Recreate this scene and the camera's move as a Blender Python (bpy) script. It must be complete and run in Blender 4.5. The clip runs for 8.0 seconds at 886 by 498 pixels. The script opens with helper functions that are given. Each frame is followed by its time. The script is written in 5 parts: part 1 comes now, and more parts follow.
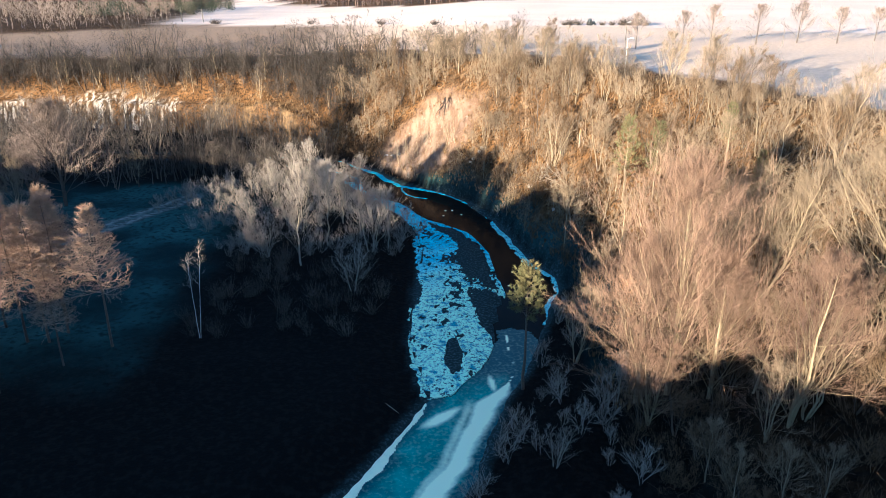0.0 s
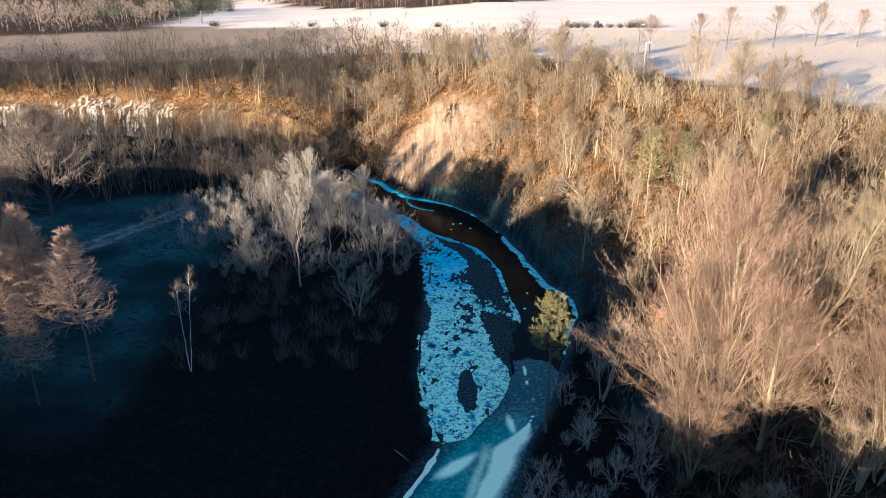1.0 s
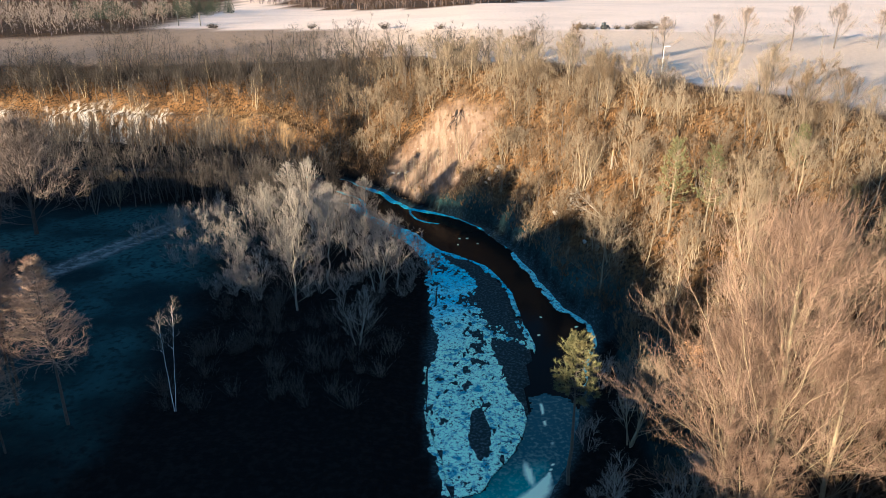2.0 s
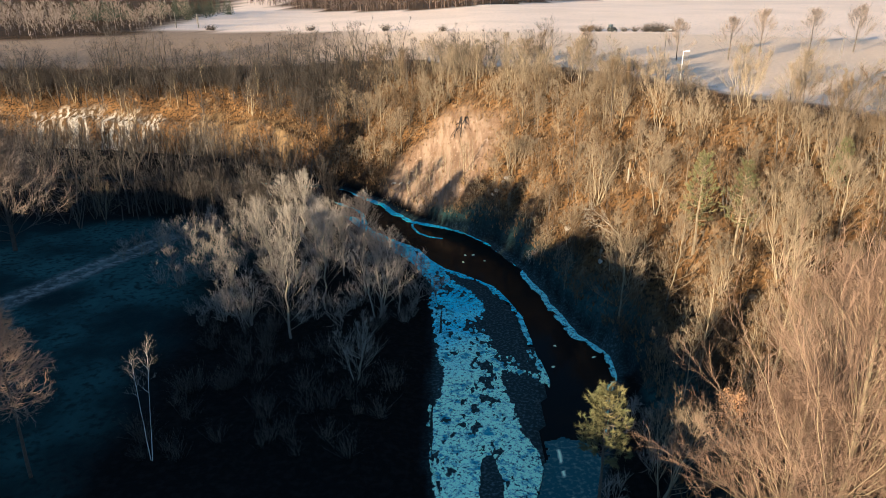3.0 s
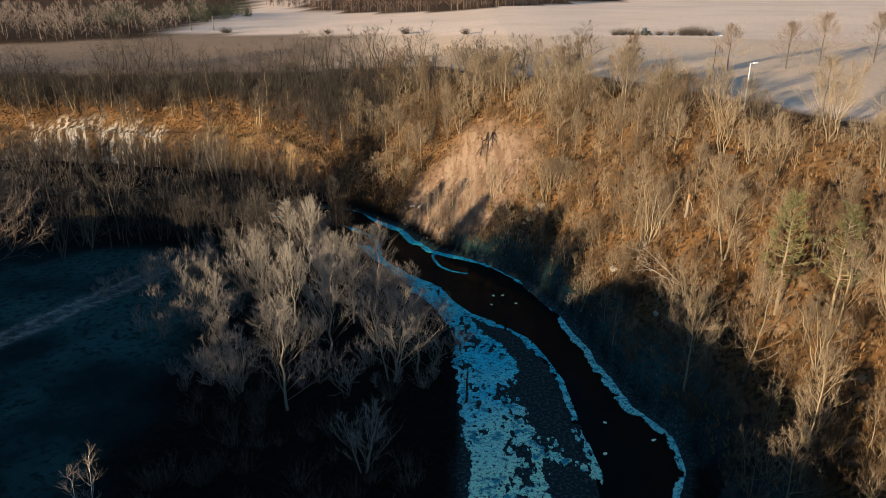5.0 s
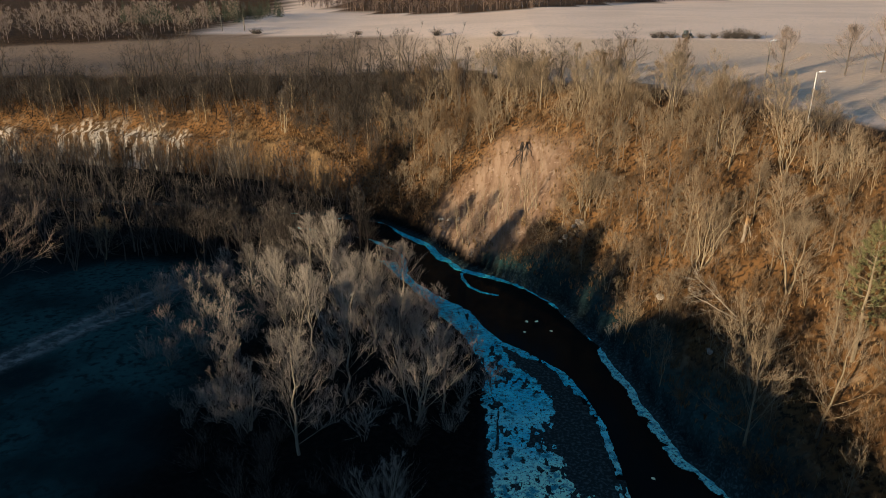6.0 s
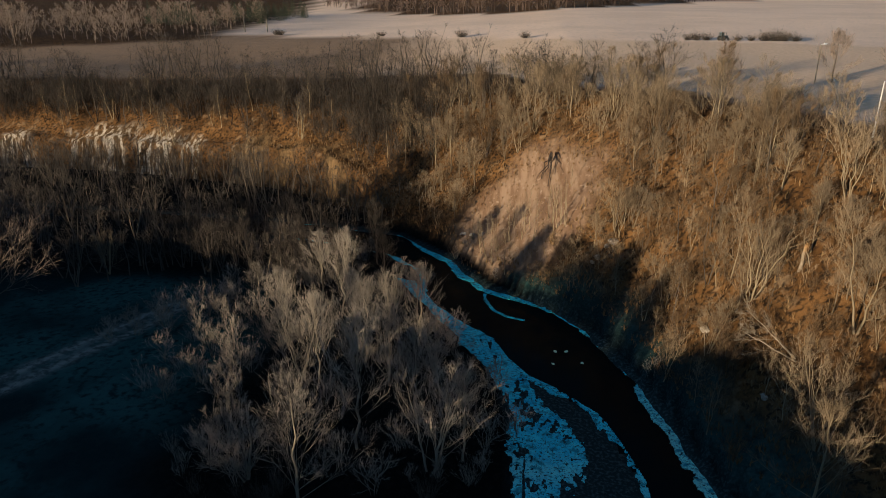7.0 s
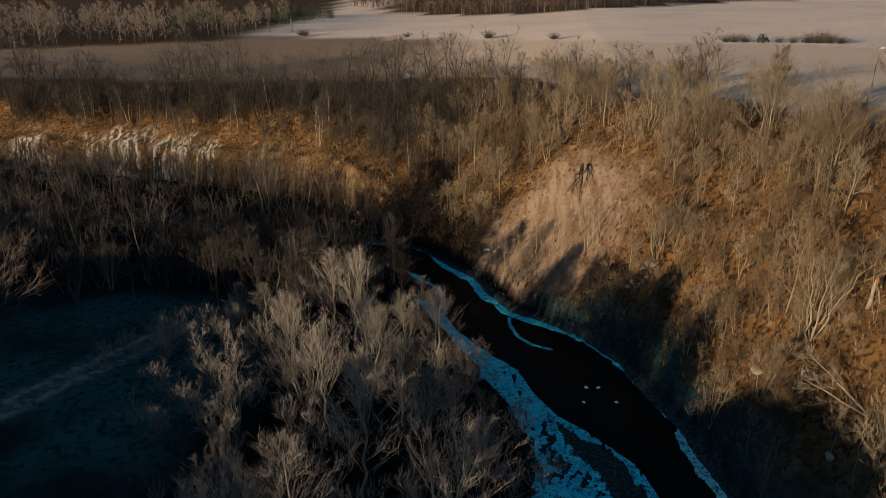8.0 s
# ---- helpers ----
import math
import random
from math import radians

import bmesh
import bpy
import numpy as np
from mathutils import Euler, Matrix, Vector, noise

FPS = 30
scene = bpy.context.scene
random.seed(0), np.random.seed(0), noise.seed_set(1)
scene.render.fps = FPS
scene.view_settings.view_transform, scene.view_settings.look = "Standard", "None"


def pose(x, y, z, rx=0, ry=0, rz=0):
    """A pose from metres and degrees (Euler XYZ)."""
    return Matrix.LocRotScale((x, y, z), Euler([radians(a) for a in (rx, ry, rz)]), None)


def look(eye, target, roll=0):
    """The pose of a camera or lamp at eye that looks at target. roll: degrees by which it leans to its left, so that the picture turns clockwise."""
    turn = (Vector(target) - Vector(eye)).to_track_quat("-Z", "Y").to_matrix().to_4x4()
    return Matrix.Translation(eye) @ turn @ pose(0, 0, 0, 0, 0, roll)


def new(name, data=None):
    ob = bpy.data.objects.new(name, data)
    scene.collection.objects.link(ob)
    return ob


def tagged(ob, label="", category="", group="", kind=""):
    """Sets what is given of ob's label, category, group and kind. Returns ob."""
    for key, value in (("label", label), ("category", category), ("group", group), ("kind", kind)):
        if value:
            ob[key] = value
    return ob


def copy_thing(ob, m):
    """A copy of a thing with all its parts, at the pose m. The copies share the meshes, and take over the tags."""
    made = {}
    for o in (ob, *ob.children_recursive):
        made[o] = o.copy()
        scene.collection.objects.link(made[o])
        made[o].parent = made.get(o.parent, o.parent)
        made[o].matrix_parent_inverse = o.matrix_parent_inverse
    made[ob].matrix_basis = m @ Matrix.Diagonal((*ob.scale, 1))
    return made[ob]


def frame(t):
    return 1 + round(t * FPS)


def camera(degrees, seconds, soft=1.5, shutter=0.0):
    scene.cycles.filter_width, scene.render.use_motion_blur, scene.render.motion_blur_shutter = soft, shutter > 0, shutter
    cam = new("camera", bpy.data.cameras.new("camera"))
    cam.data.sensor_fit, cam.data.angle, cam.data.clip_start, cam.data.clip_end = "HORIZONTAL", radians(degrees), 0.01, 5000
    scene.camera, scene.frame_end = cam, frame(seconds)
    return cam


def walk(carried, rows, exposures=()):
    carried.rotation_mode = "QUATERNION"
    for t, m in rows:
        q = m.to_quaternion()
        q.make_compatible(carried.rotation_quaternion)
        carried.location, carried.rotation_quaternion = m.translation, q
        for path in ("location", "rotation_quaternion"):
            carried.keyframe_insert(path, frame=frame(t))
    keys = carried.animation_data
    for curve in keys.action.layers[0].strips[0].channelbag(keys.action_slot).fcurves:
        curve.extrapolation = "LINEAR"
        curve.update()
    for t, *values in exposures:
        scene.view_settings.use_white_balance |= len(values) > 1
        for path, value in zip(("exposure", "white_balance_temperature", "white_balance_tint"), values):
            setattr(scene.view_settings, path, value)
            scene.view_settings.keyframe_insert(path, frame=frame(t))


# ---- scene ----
cam = camera(65.7, 8.0, 0.75)
METRES, EYE, TILT, LEAN, TURN = 65.0, 44.0, -21.0, 0.0, 0.0
ROWS = [
    (0.0, 0.0, 0.0, 0.0, -0.0, 0.0, -0.0),
    (0.5, -0.0119, 0.0571, 0.021, 0.03, 0.06, 0.02),
    (1.0, -0.0221, 0.1137, 0.0426, 0.04, 0.12, 0.01),
    (1.5, -0.0298, 0.1699, 0.0652, 0.08, 0.14, 0.06),
    (3.0, -0.0454, 0.3438, 0.1313, 0.22, 0.27, 0.06),
    (3.5, -0.0498, 0.4018, 0.1541, 0.25, 0.29, 0.05),
    (4.0, -0.0539, 0.46, 0.1768, 0.3, 0.32, 0.06),
    (5.5, -0.0673, 0.6354, 0.2462, 2.94, 0.34, -0.94),
    (6.0, -0.0712, 0.6941, 0.2685, 4.1, 0.35, -1.39),
    (6.5, -0.0758, 0.753, 0.2908, 5.05, 0.34, -1.74),
    (7.0, -0.08, 0.8121, 0.3127, 5.97, 0.34, -2.07),
    (7.5, -0.0839, 0.871, 0.335, 6.95, 0.3, -2.42),
    (8.0, -0.0879, 0.929, 0.3574, 8.02, 0.25, -2.79),
]
walk(cam, [(t, pose(0, 0, EYE, TILT, LEAN, TURN) @ pose(METRES * x, METRES * y, METRES * z, 90 + pitch, roll, yaw)) for t, x, y, z, yaw, pitch, roll in ROWS],
     [(0.0, 2.8, 5600, -2), (1.5, 2.55, 5760, -3), (3.0, 2.2, 6150, -4), (4.0, 1.95, 6300, -4), (5.5, 1.4, 6500, -4), (6.5, 1.12, 6550, -4), (8.0, 0.8, 6600, -4)])

# ---- light: a very low winter sun behind the camera's left shoulder ----
SUN_TO = Vector((0.643 * math.cos(radians(7)), 0.766 * math.cos(radians(7)), -math.sin(radians(7))))
world = bpy.data.worlds.new("sky")
scene.world = world
world.use_nodes = True
sky = world.node_tree.nodes.new("ShaderNodeTexSky")
sky.sky_type = "NISHITA"
sky.sun_disc = False
sky.sun_elevation = radians(7)
sky.sun_rotation = radians(220)
sky.air_density, sky.dust_density, sky.ozone_density = 0.42, 0.0, 1.3
world.node_tree.links.new(sky.outputs[0], world.node_tree.nodes["Background"].inputs[0])
world.node_tree.nodes["Background"].inputs[1].default_value = 0.096
sun = new("sun", bpy.data.lights.new("sun", "SUN"))
sun.data.energy, sun.data.angle, sun.data.color = 5.0, radians(0.5), (1.0, 0.755, 0.575)
sun.matrix_world = look((0, 0, 0), SUN_TO)


# ---- materials ----
def material(name, base, rough=0.9, vary=(), bump=0.0, bump_scale=8.0, per_object=0.0, metal=0.0, spec=0.3):
    """Principled surface whose colour is mixed by noises: vary = (colour, scale, low, high) one after another."""
    m = bpy.data.materials.new(name)
    m.use_nodes = True
    n, l = m.node_tree.nodes, m.node_tree.links
    b = n["Principled BSDF"]
    b.inputs["Roughness"].default_value, b.inputs["Metallic"].default_value = rough, metal
    b.inputs["Specular IOR Level"].default_value = spec
    geo = n.new("ShaderNodeNewGeometry")
    rgb = n.new("ShaderNodeRGB")
    rgb.outputs[0].default_value = (*base, 1)
    out = rgb.outputs[0]
    for colour, scale, low, high in vary:
        tex = n.new("ShaderNodeTexNoise")
        tex.inputs["Scale"].default_value, tex.inputs["Detail"].default_value = scale, 5.0
        tex.inputs["Roughness"].default_value = 0.62
        l.new(geo.outputs["Position"], tex.inputs["Vector"])
        ramp = n.new("ShaderNodeMapRange")
        ramp.inputs["From Min"].default_value, ramp.inputs["From Max"].default_value = low, high
        l.new(tex.outputs["Fac"], ramp.inputs["Value"])
        mix = n.new("ShaderNodeMix")
        mix.data_type = "RGBA"
        l.new(ramp.outputs[0], mix.inputs["Factor"])
        l.new(out, mix.inputs["A"])
        mix.inputs["B"].default_value = (*colour, 1)
        out = mix.outputs["Result"]
    if per_object:
        info, hsv, mr = n.new("ShaderNodeObjectInfo"), n.new("ShaderNodeHueSaturation"), n.new("ShaderNodeMapRange")
        mr.inputs["To Min"].default_value, mr.inputs["To Max"].default_value = 1 - per_object, 1 + per_object
        l.new(info.outputs["Random"], mr.inputs["Value"])
        l.new(mr.outputs[0], hsv.inputs["Value"])
        l.new(out, hsv.inputs["Color"])
        out = hsv.outputs[0]
    l.new(out, b.inputs["Base Color"])
    if bump:
        tex, bp = n.new("ShaderNodeTexNoise"), n.new("ShaderNodeBump")
        tex.inputs["Scale"].default_value, tex.inputs["Detail"].default_value = bump_scale, 6.0
        l.new(geo.outputs["Position"], tex.inputs["Vector"])
        bp.inputs["Strength"].default_value, bp.inputs["Distance"].default_value = 0.8, bump
        l.new(tex.outputs["Fac"], bp.inputs["Height"])
        l.new(bp.outputs[0], b.inputs["Normal"])
    return m


BARK = material("bark", (0.195, 0.152, 0.096), 0.95, [((0.14, 0.108, 0.07), 1.5, 0.5, 0.75)], 0.03, 12, 0.2)
BARK_PALE = material("bark_pale", (0.215, 0.168, 0.10), 0.95, [((0.14, 0.108, 0.07), 1.2, 0.5, 0.75)], 0.03, 12, 0.1)
BARK_GREY = material("bark_grey", (0.20, 0.172, 0.13), 0.95, [((0.13, 0.112, 0.085), 1.5, 0.5, 0.75)], 0.03, 12, 0.15)
TWIG = material("twig", (0.134, 0.098, 0.06), 0.95, [((0.19, 0.142, 0.094), 0.35, 0.35, 0.7)], per_object=0.22)
TWIG_BROWN = material("twig_brown", (0.082, 0.052, 0.027), 0.95, [((0.125, 0.08, 0.042), 0.25, 0.45, 0.68)])
TWIG_RED = material("twig_red", (0.30, 0.195, 0.13), 0.95, [((0.245, 0.172, 0.12), 0.5, 0.4, 0.7)], per_object=0.15)
TWIG_GREY = material("twig_grey", (0.222, 0.19, 0.158), 0.95, [((0.168, 0.142, 0.117), 0.4, 0.4, 0.7)], per_object=0.2)
BIRCH_BARK = material("birch_bark", (0.62, 0.58, 0.52), 0.8, [((0.1, 0.09, 0.08), 3.0, 0.58, 0.66)], 0.01, 10)
# dark bark and twigs; in woods and on banks the colour holds the shade
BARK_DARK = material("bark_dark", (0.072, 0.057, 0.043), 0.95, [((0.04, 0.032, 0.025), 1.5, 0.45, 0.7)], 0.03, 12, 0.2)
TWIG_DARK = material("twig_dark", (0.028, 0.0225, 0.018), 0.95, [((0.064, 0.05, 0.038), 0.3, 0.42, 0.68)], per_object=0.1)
TWIG_SHADE = material("twig_shaded", (0.054, 0.044, 0.035), 0.95, [((0.092, 0.075, 0.058), 0.12, 0.42, 0.62)])
TWIG_UMBER = material("twig_russet", (0.062, 0.042, 0.034), 0.95, [((0.10, 0.068, 0.052), 0.06, 0.42, 0.62)])
TWIG_PINK = material("twig_pink", (0.118, 0.072, 0.047), 0.95, [((0.158, 0.10, 0.067), 0.3, 0.4, 0.65)], per_object=0.15)
TWIG_FAR = material("twig_far", (0.13, 0.098, 0.077), 0.95, [((0.19, 0.142, 0.11), 0.05, 0.4, 0.65)])
NEEDLE = material("needle", (0.075, 0.075, 0.03), 0.85, [((0.13, 0.11, 0.045), 0.6, 0.4, 0.7)], per_object=0.15)
SPRUCE = material("spruce_needle", (0.025, 0.032, 0.018), 0.9, [((0.045, 0.045, 0.025), 0.3, 0.45, 0.7)])
DRY_LEAF = material("dry_leaf", (0.30, 0.15, 0.07), 0.85, [((0.38, 0.22, 0.11), 2.0, 0.4, 0.7)])
GRASS_DRY = material("grass_dry", (0.165, 0.10, 0.043), 0.95, [((0.13, 0.07, 0.03), 0.12, 0.4, 0.65), ((0.24, 0.17, 0.09), 0.5, 0.5, 0.75)])
WATER = material("water", (0.006, 0.008, 0.008), 0.05, [((0.014, 0.011, 0.008), 0.15, 0.45, 0.7)], 0.006, 1.6, spec=0.12)
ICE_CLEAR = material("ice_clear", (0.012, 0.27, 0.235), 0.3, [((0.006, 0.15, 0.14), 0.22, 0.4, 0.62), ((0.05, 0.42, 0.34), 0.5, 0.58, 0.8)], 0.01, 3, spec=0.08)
# blue of the shade is mixed into SNOW's cyan and countered in DRIFT
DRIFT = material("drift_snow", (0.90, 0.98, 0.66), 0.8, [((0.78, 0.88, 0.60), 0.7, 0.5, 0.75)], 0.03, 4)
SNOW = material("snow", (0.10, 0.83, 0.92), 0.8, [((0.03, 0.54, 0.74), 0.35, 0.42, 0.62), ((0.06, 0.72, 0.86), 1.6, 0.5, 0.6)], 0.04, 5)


def dust_on(m, coats):
    """Coats of a paler tone, snow dust or dark clear ice over a material, each laid on by an attribute of the mesh and
    broken by a grain.
    """
    n, l = m.node_tree.nodes, m.node_tree.links
    b = n["Principled BSDF"]
    out = b.inputs["Base Color"].links[0].from_socket
    for name, colour in coats.items():
        grain = 0.45
        at, tex, add, ramp, mix = n.new("ShaderNodeAttribute"), n.new("ShaderNodeTexNoise"), n.new("ShaderNodeMath"), n.new("ShaderNodeMapRange"), n.new("ShaderNodeMix")
        at.attribute_name = name
        geo = n.new("ShaderNodeNewGeometry")
        tex.inputs["Scale"].default_value, tex.inputs["Detail"].default_value = 2.2, 7.0
        l.new(geo.outputs["Position"], tex.inputs["Vector"])
        add.operation = "MULTIPLY_ADD"
        l.new(tex.outputs["Fac"], add.inputs[0])
        add.inputs[1].default_value = grain
        l.new(at.outputs["Fac"], add.inputs[2])
        ramp.inputs["From Min"].default_value, ramp.inputs["From Max"].default_value = grain * 0.5, grain * 0.5 + 0.8
        l.new(add.outputs[0], ramp.inputs["Value"])
        mix.data_type = "RGBA"
        l.new(ramp.outputs[0], mix.inputs["Factor"])
        l.new(out, mix.inputs["A"])
        mix.inputs["B"].default_value = (*colour, 1)
        out = mix.outputs["Result"]
    l.new(out, b.inputs["Base Color"])


def flecks(m, vary):
    """Bare spots over a material: (colour, scale, low, high) one after another."""
    n, l = m.node_tree.nodes, m.node_tree.links
    b = n["Principled BSDF"]
    geo = n.new("ShaderNodeNewGeometry")
    for colour, scale, low, high in vary:
        tex, ramp, mix = n.new("ShaderNodeTexNoise"), n.new("ShaderNodeMapRange"), n.new("ShaderNodeMix")
        tex.inputs["Scale"].default_value, tex.inputs["Detail"].default_value, tex.inputs["Roughness"].default_value = scale, 8.0, 0.65
        l.new(geo.outputs["Position"], tex.inputs["Vector"])
        ramp.inputs["From Min"].default_value, ramp.inputs["From Max"].default_value = low, high
        l.new(tex.outputs["Fac"], ramp.inputs["Value"])
        mix.data_type = "RGBA"
        l.new(ramp.outputs[0], mix.inputs["Factor"])
        l.new(b.inputs["Base Color"].links[0].from_socket, mix.inputs["A"])
        mix.inputs["B"].default_value = (*colour, 1)
        l.new(mix.outputs["Result"], b.inputs["Base Color"])


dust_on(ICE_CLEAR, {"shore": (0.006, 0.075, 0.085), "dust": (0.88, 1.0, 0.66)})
# whiter coat for the brighter look of the near ice, put into the colour
dust_on(SNOW, {"near_pale": (0.57, 0.97, 0.68)})
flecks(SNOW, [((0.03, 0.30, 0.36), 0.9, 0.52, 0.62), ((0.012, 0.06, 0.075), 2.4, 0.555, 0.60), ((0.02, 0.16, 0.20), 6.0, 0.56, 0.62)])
WATER.node_tree.nodes["Principled BSDF"].inputs["IOR"].default_value = 1.11


# ---- the lie of the land: river banks, foot and brow of the valley side ----
BANK_R = [(16, -140), (-12, -62), (-24, -22), (-20, 10), (-6, 38), (3.4, 52.8), (5.6, 60.5), (7.4, 66.5), (10.2, 71.5), (11.4, 76), (17.6, 95.6), (18.4, 102), (15, 107), (12.7, 120), (10.1, 130), (5.4, 142), (-0.5, 150.3),
          (-9.5, 156.7), (-16, 168), (-27, 179.5), (-45, 185), (-80, 189), (-140, 194), (-320, 200)]
BANK_L = [(0, -150), (-30, -66), (-42, -24), (-36, 10), (-18, 38), (-9.3, 50.8), (-5.4, 58.3), (-3.6, 63.2), (-2, 66.5), (-4.4, 79.6), (-4.2, 95), (-4, 115), (-7, 131), (-9, 140), (-18, 150), (-22, 163),
          (-29, 169.5), (-45, 175), (-80, 182), (-140, 188), (-320, 194)]
FOOT = [(60, -200), (34, -60), (24, 0), (19, 40), (17, 70), (20, 97), (15.5, 112), (13, 125), (7, 143), (-8, 158), (-15, 170), (-27, 182), (-45, 194), (-62, 206),
        (-100, 216), (-150, 221), (-320, 226)]
BROW = [(120, -200), (86, -60), (72, 0), (60, 60), (52, 105), (38, 137), (27, 160), (16, 182), (-8, 204), (-40, 218), (-90, 232), (-150, 240), (-320, 246)]


def away(X, Y, line):
    """Distance of each point of the arrays from a line of corners."""
    best = np.full(X.shape, 1e9)
    for (ax, ay), (bx, by) in zip(line, line[1:]):
        dx, dy = bx - ax, by - ay
        t = np.clip(((X - ax) * dx + (Y - ay) * dy) / (dx * dx + dy * dy), 0, 1)
        best = np.minimum(best, np.hypot(X - ax - t * dx, Y - ay - t * dy))
    return best


def within(X, Y, corners):
    """Which points of the arrays lie inside a closed outline."""
    inside = np.zeros(X.shape, bool)
    for (ax, ay), (bx, by) in zip(corners, corners[1:] + corners[:1]):
        if ay == by:
            continue
        inside ^= ((ay > Y) != (by > Y)) & (X < (bx - ax) * (Y - ay) / (by - ay) + ax)
    return inside


def rough(X, Y, size, seed=0, octaves=4):
    """Smooth value noise in -1..1 for arrays, several octaves."""
    total, amp, top = np.zeros(X.shape), 1.0, 0.0
    for k in range(octaves):
        f = 2 ** k / size
        u, v = X * f + 31.7 * k + seed * 7.3, Y * f - 17.1 * k + seed * 3.1
        iu, iv = np.floor(u), np.floor(v)
        fu, fv = u - iu, v - iv
        fu, fv = fu * fu * (3 - 2 * fu), fv * fv * (3 - 2 * fv)

        def h(a, b):
            s = np.sin(a * 127.1 + b * 311.7 + seed * 74.7) * 43758.5453
            return (s - np.floor(s)) * 2 - 1
        total += amp * ((h(iu, iv) * (1 - fu) + h(iu + 1, iv) * fu) * (1 - fv) + (h(iu, iv + 1) * (1 - fu) + h(iu + 1, iv + 1) * fu) * fv)
        top += amp
        amp *= 0.5
    return total / top


RIVER = BANK_R + BANK_L[::-1]


def wander(X, Y):
    """The plan shifted by small bays and points, for shores that are nowhere straight."""
    return X + 0.7 * rough(X, Y, 6.5, 71, 4), Y + 0.7 * rough(X, Y, 6.5, 72, 4)


SIDE = FOOT + BROW[::-1]
TABLE = BROW + [(-6000, 246), (-6000, 6000), (6000, 6000), (6000, -200)]
BAR = [(-2, 66.5), (1, 67.5), (5, 73.5), (7.4, 81), (7.8, 88), (9.6, 95), (8.6, 104), (8.1, 112), (6.5, 118), (4.8, 123), (2.4, 125.6), (0, 128), (-3, 130.4), (-5.6, 134.5), (-7.6, 139.5),
       (-10.5, 141.5), (-13.5, 144.6), (-16.6, 149), (-20.5, 157), (-24, 157), (-12, 138), (-12, 68)]


def smooth(a, b, x):
    t = np.clip((x - a) / (b - a), 0, 1)
    return t * t * (3 - 2 * t)


def land(X, Y):
    """Height of the ground."""
    X, Y = np.asarray(X, float), np.asarray(Y, float)
    bump = rough(X, Y, 9.0, 2)
    SX, SY = wander(X, Y)
    river = within(SX, SY, RIVER)
    dr = np.minimum(away(SX, SY, BANK_R), away(SX, SY, BANK_L))
    floor = 0.5 + 1.1 * smooth(0, 8, dr) + 0.35 * bump * smooth(0, 4, dr) + 0.7 * smooth(15, 60, dr)
    bed = -0.9 * smooth(0, 1.5, dr) + 0.15
    z = np.where(river, bed, floor)
    bar = within(X, Y, BAR) & river
    z = np.where(bar, 0.12 + 0.22 * smooth(0, 3, away(X, Y, BAR)) + 0.05 * bump, z)
    df, db = away(X, Y, FOOT), away(X, Y, BROW)
    u = df / (df + db + 1e-6)
    height = np.interp(X, [-320, -140, -100, -58, -13, 14, 36, 80], [16, 16.5, 17.5, 19.8, 23.5, 26.4, 27.4, 27.8])
    even = 0.06 + 0.94 * (0.55 * u + 0.45 * smooth(0, 1, u))
    cliff = 0.5 * smooth(0.10, 0.2, u) + 0.5 * smooth(0.2, 1, u)
    rocky = smooth(-25, -50, X)
    prof = even * (1 - rocky) + cliff * rocky
    gully = rocky * 0.9 * rough(X, Y, 5, 33, 3) * smooth(0.25, 0.4, u) * smooth(1.0, 0.85, u) + rocky * 1.0 * rough(X, 0.3 * Y, 5.5, 9, 4) * smooth(0.02, 0.15, u) * smooth(0.5, 0.25, u) + rough(X, Y, 14, 5) * 1.6 * np.sin(np.pi * u) + 0.5 * bump * smooth(0, 0.2, u)
    gully *= 1 - 0.75 * smooth(0, 0.35, 1 - np.hypot((X + 3.5) / 14, (Y - 170) / 13))
    z = np.where(within(X, Y, SIDE), 1.0 + (height - 1.0) * prof + gully, z)
    table = height + (27.5 - height) * 0.5 * smooth(255, 420, Y) + 0.8 * rough(X, Y, 90, 8, 2) * smooth(5, 60, db) + 3.2 * smooth(320, 640, Y) * smooth(-150, 60, X) + 20 * smooth(760, 1500, Y)
    z = np.where(within(X, Y, TABLE), table, z)
    # the wooded rise on the sunny side, behind and left of the flight, unseen and shaped to shade the valley
    s = (X + 150) * -0.643 + (Y + 70) * -0.766
    u = (X + 150) * 0.766 - (Y + 70) * 0.643
    return z + (24.5 + 5.6 * smooth(-12, 7, u) + 3.8 * smooth(-6, 4, u) * smooth(30, 16, u) + 2.6 * smooth(52, 61, u) - 2.0 * smooth(38, 44, u) * smooth(55, 49, u) + 3.4 * smooth(-48, -58, u) * smooth(-136, -116, u) + 1.3 * rough(X, Y, 9, 12, 4)) * smooth(-80, -42, s) * smooth(190, 120, u) * ~within(X, Y, TABLE) * ~within(X, Y, SIDE)


def ground_z(x, y):
    return float(land(np.array([x]), np.array([y]))[0])


# ---- mesh helpers ----
def mesh_of(name, verts, faces, mats, index=None, smooth_faces=False):
    me = bpy.data.meshes.new(name)
    verts, faces = np.asarray(verts, np.float32), np.asarray(faces, np.int32)
    k = faces.shape[1]
    me.vertices.add(len(verts))
    me.vertices.foreach_set("co", verts.ravel())
    me.loops.add(faces.size)
    me.loops.foreach_set("vertex_index", faces.ravel())
    me.polygons.add(len(faces))
    me.polygons.foreach_set("loop_start", np.arange(0, faces.size, k, dtype=np.int32))
    for m in (mats if isinstance(mats, (list, tuple)) else [mats]):
        me.materials.append(m)
    if index is not None:
        me.polygons.foreach_set("material_index", np.asarray(index, np.int32))
    me.polygons.foreach_set("use_smooth", np.full(len(faces), smooth_faces))
    me.update(calc_edges=True)
    me.validate()
    return me


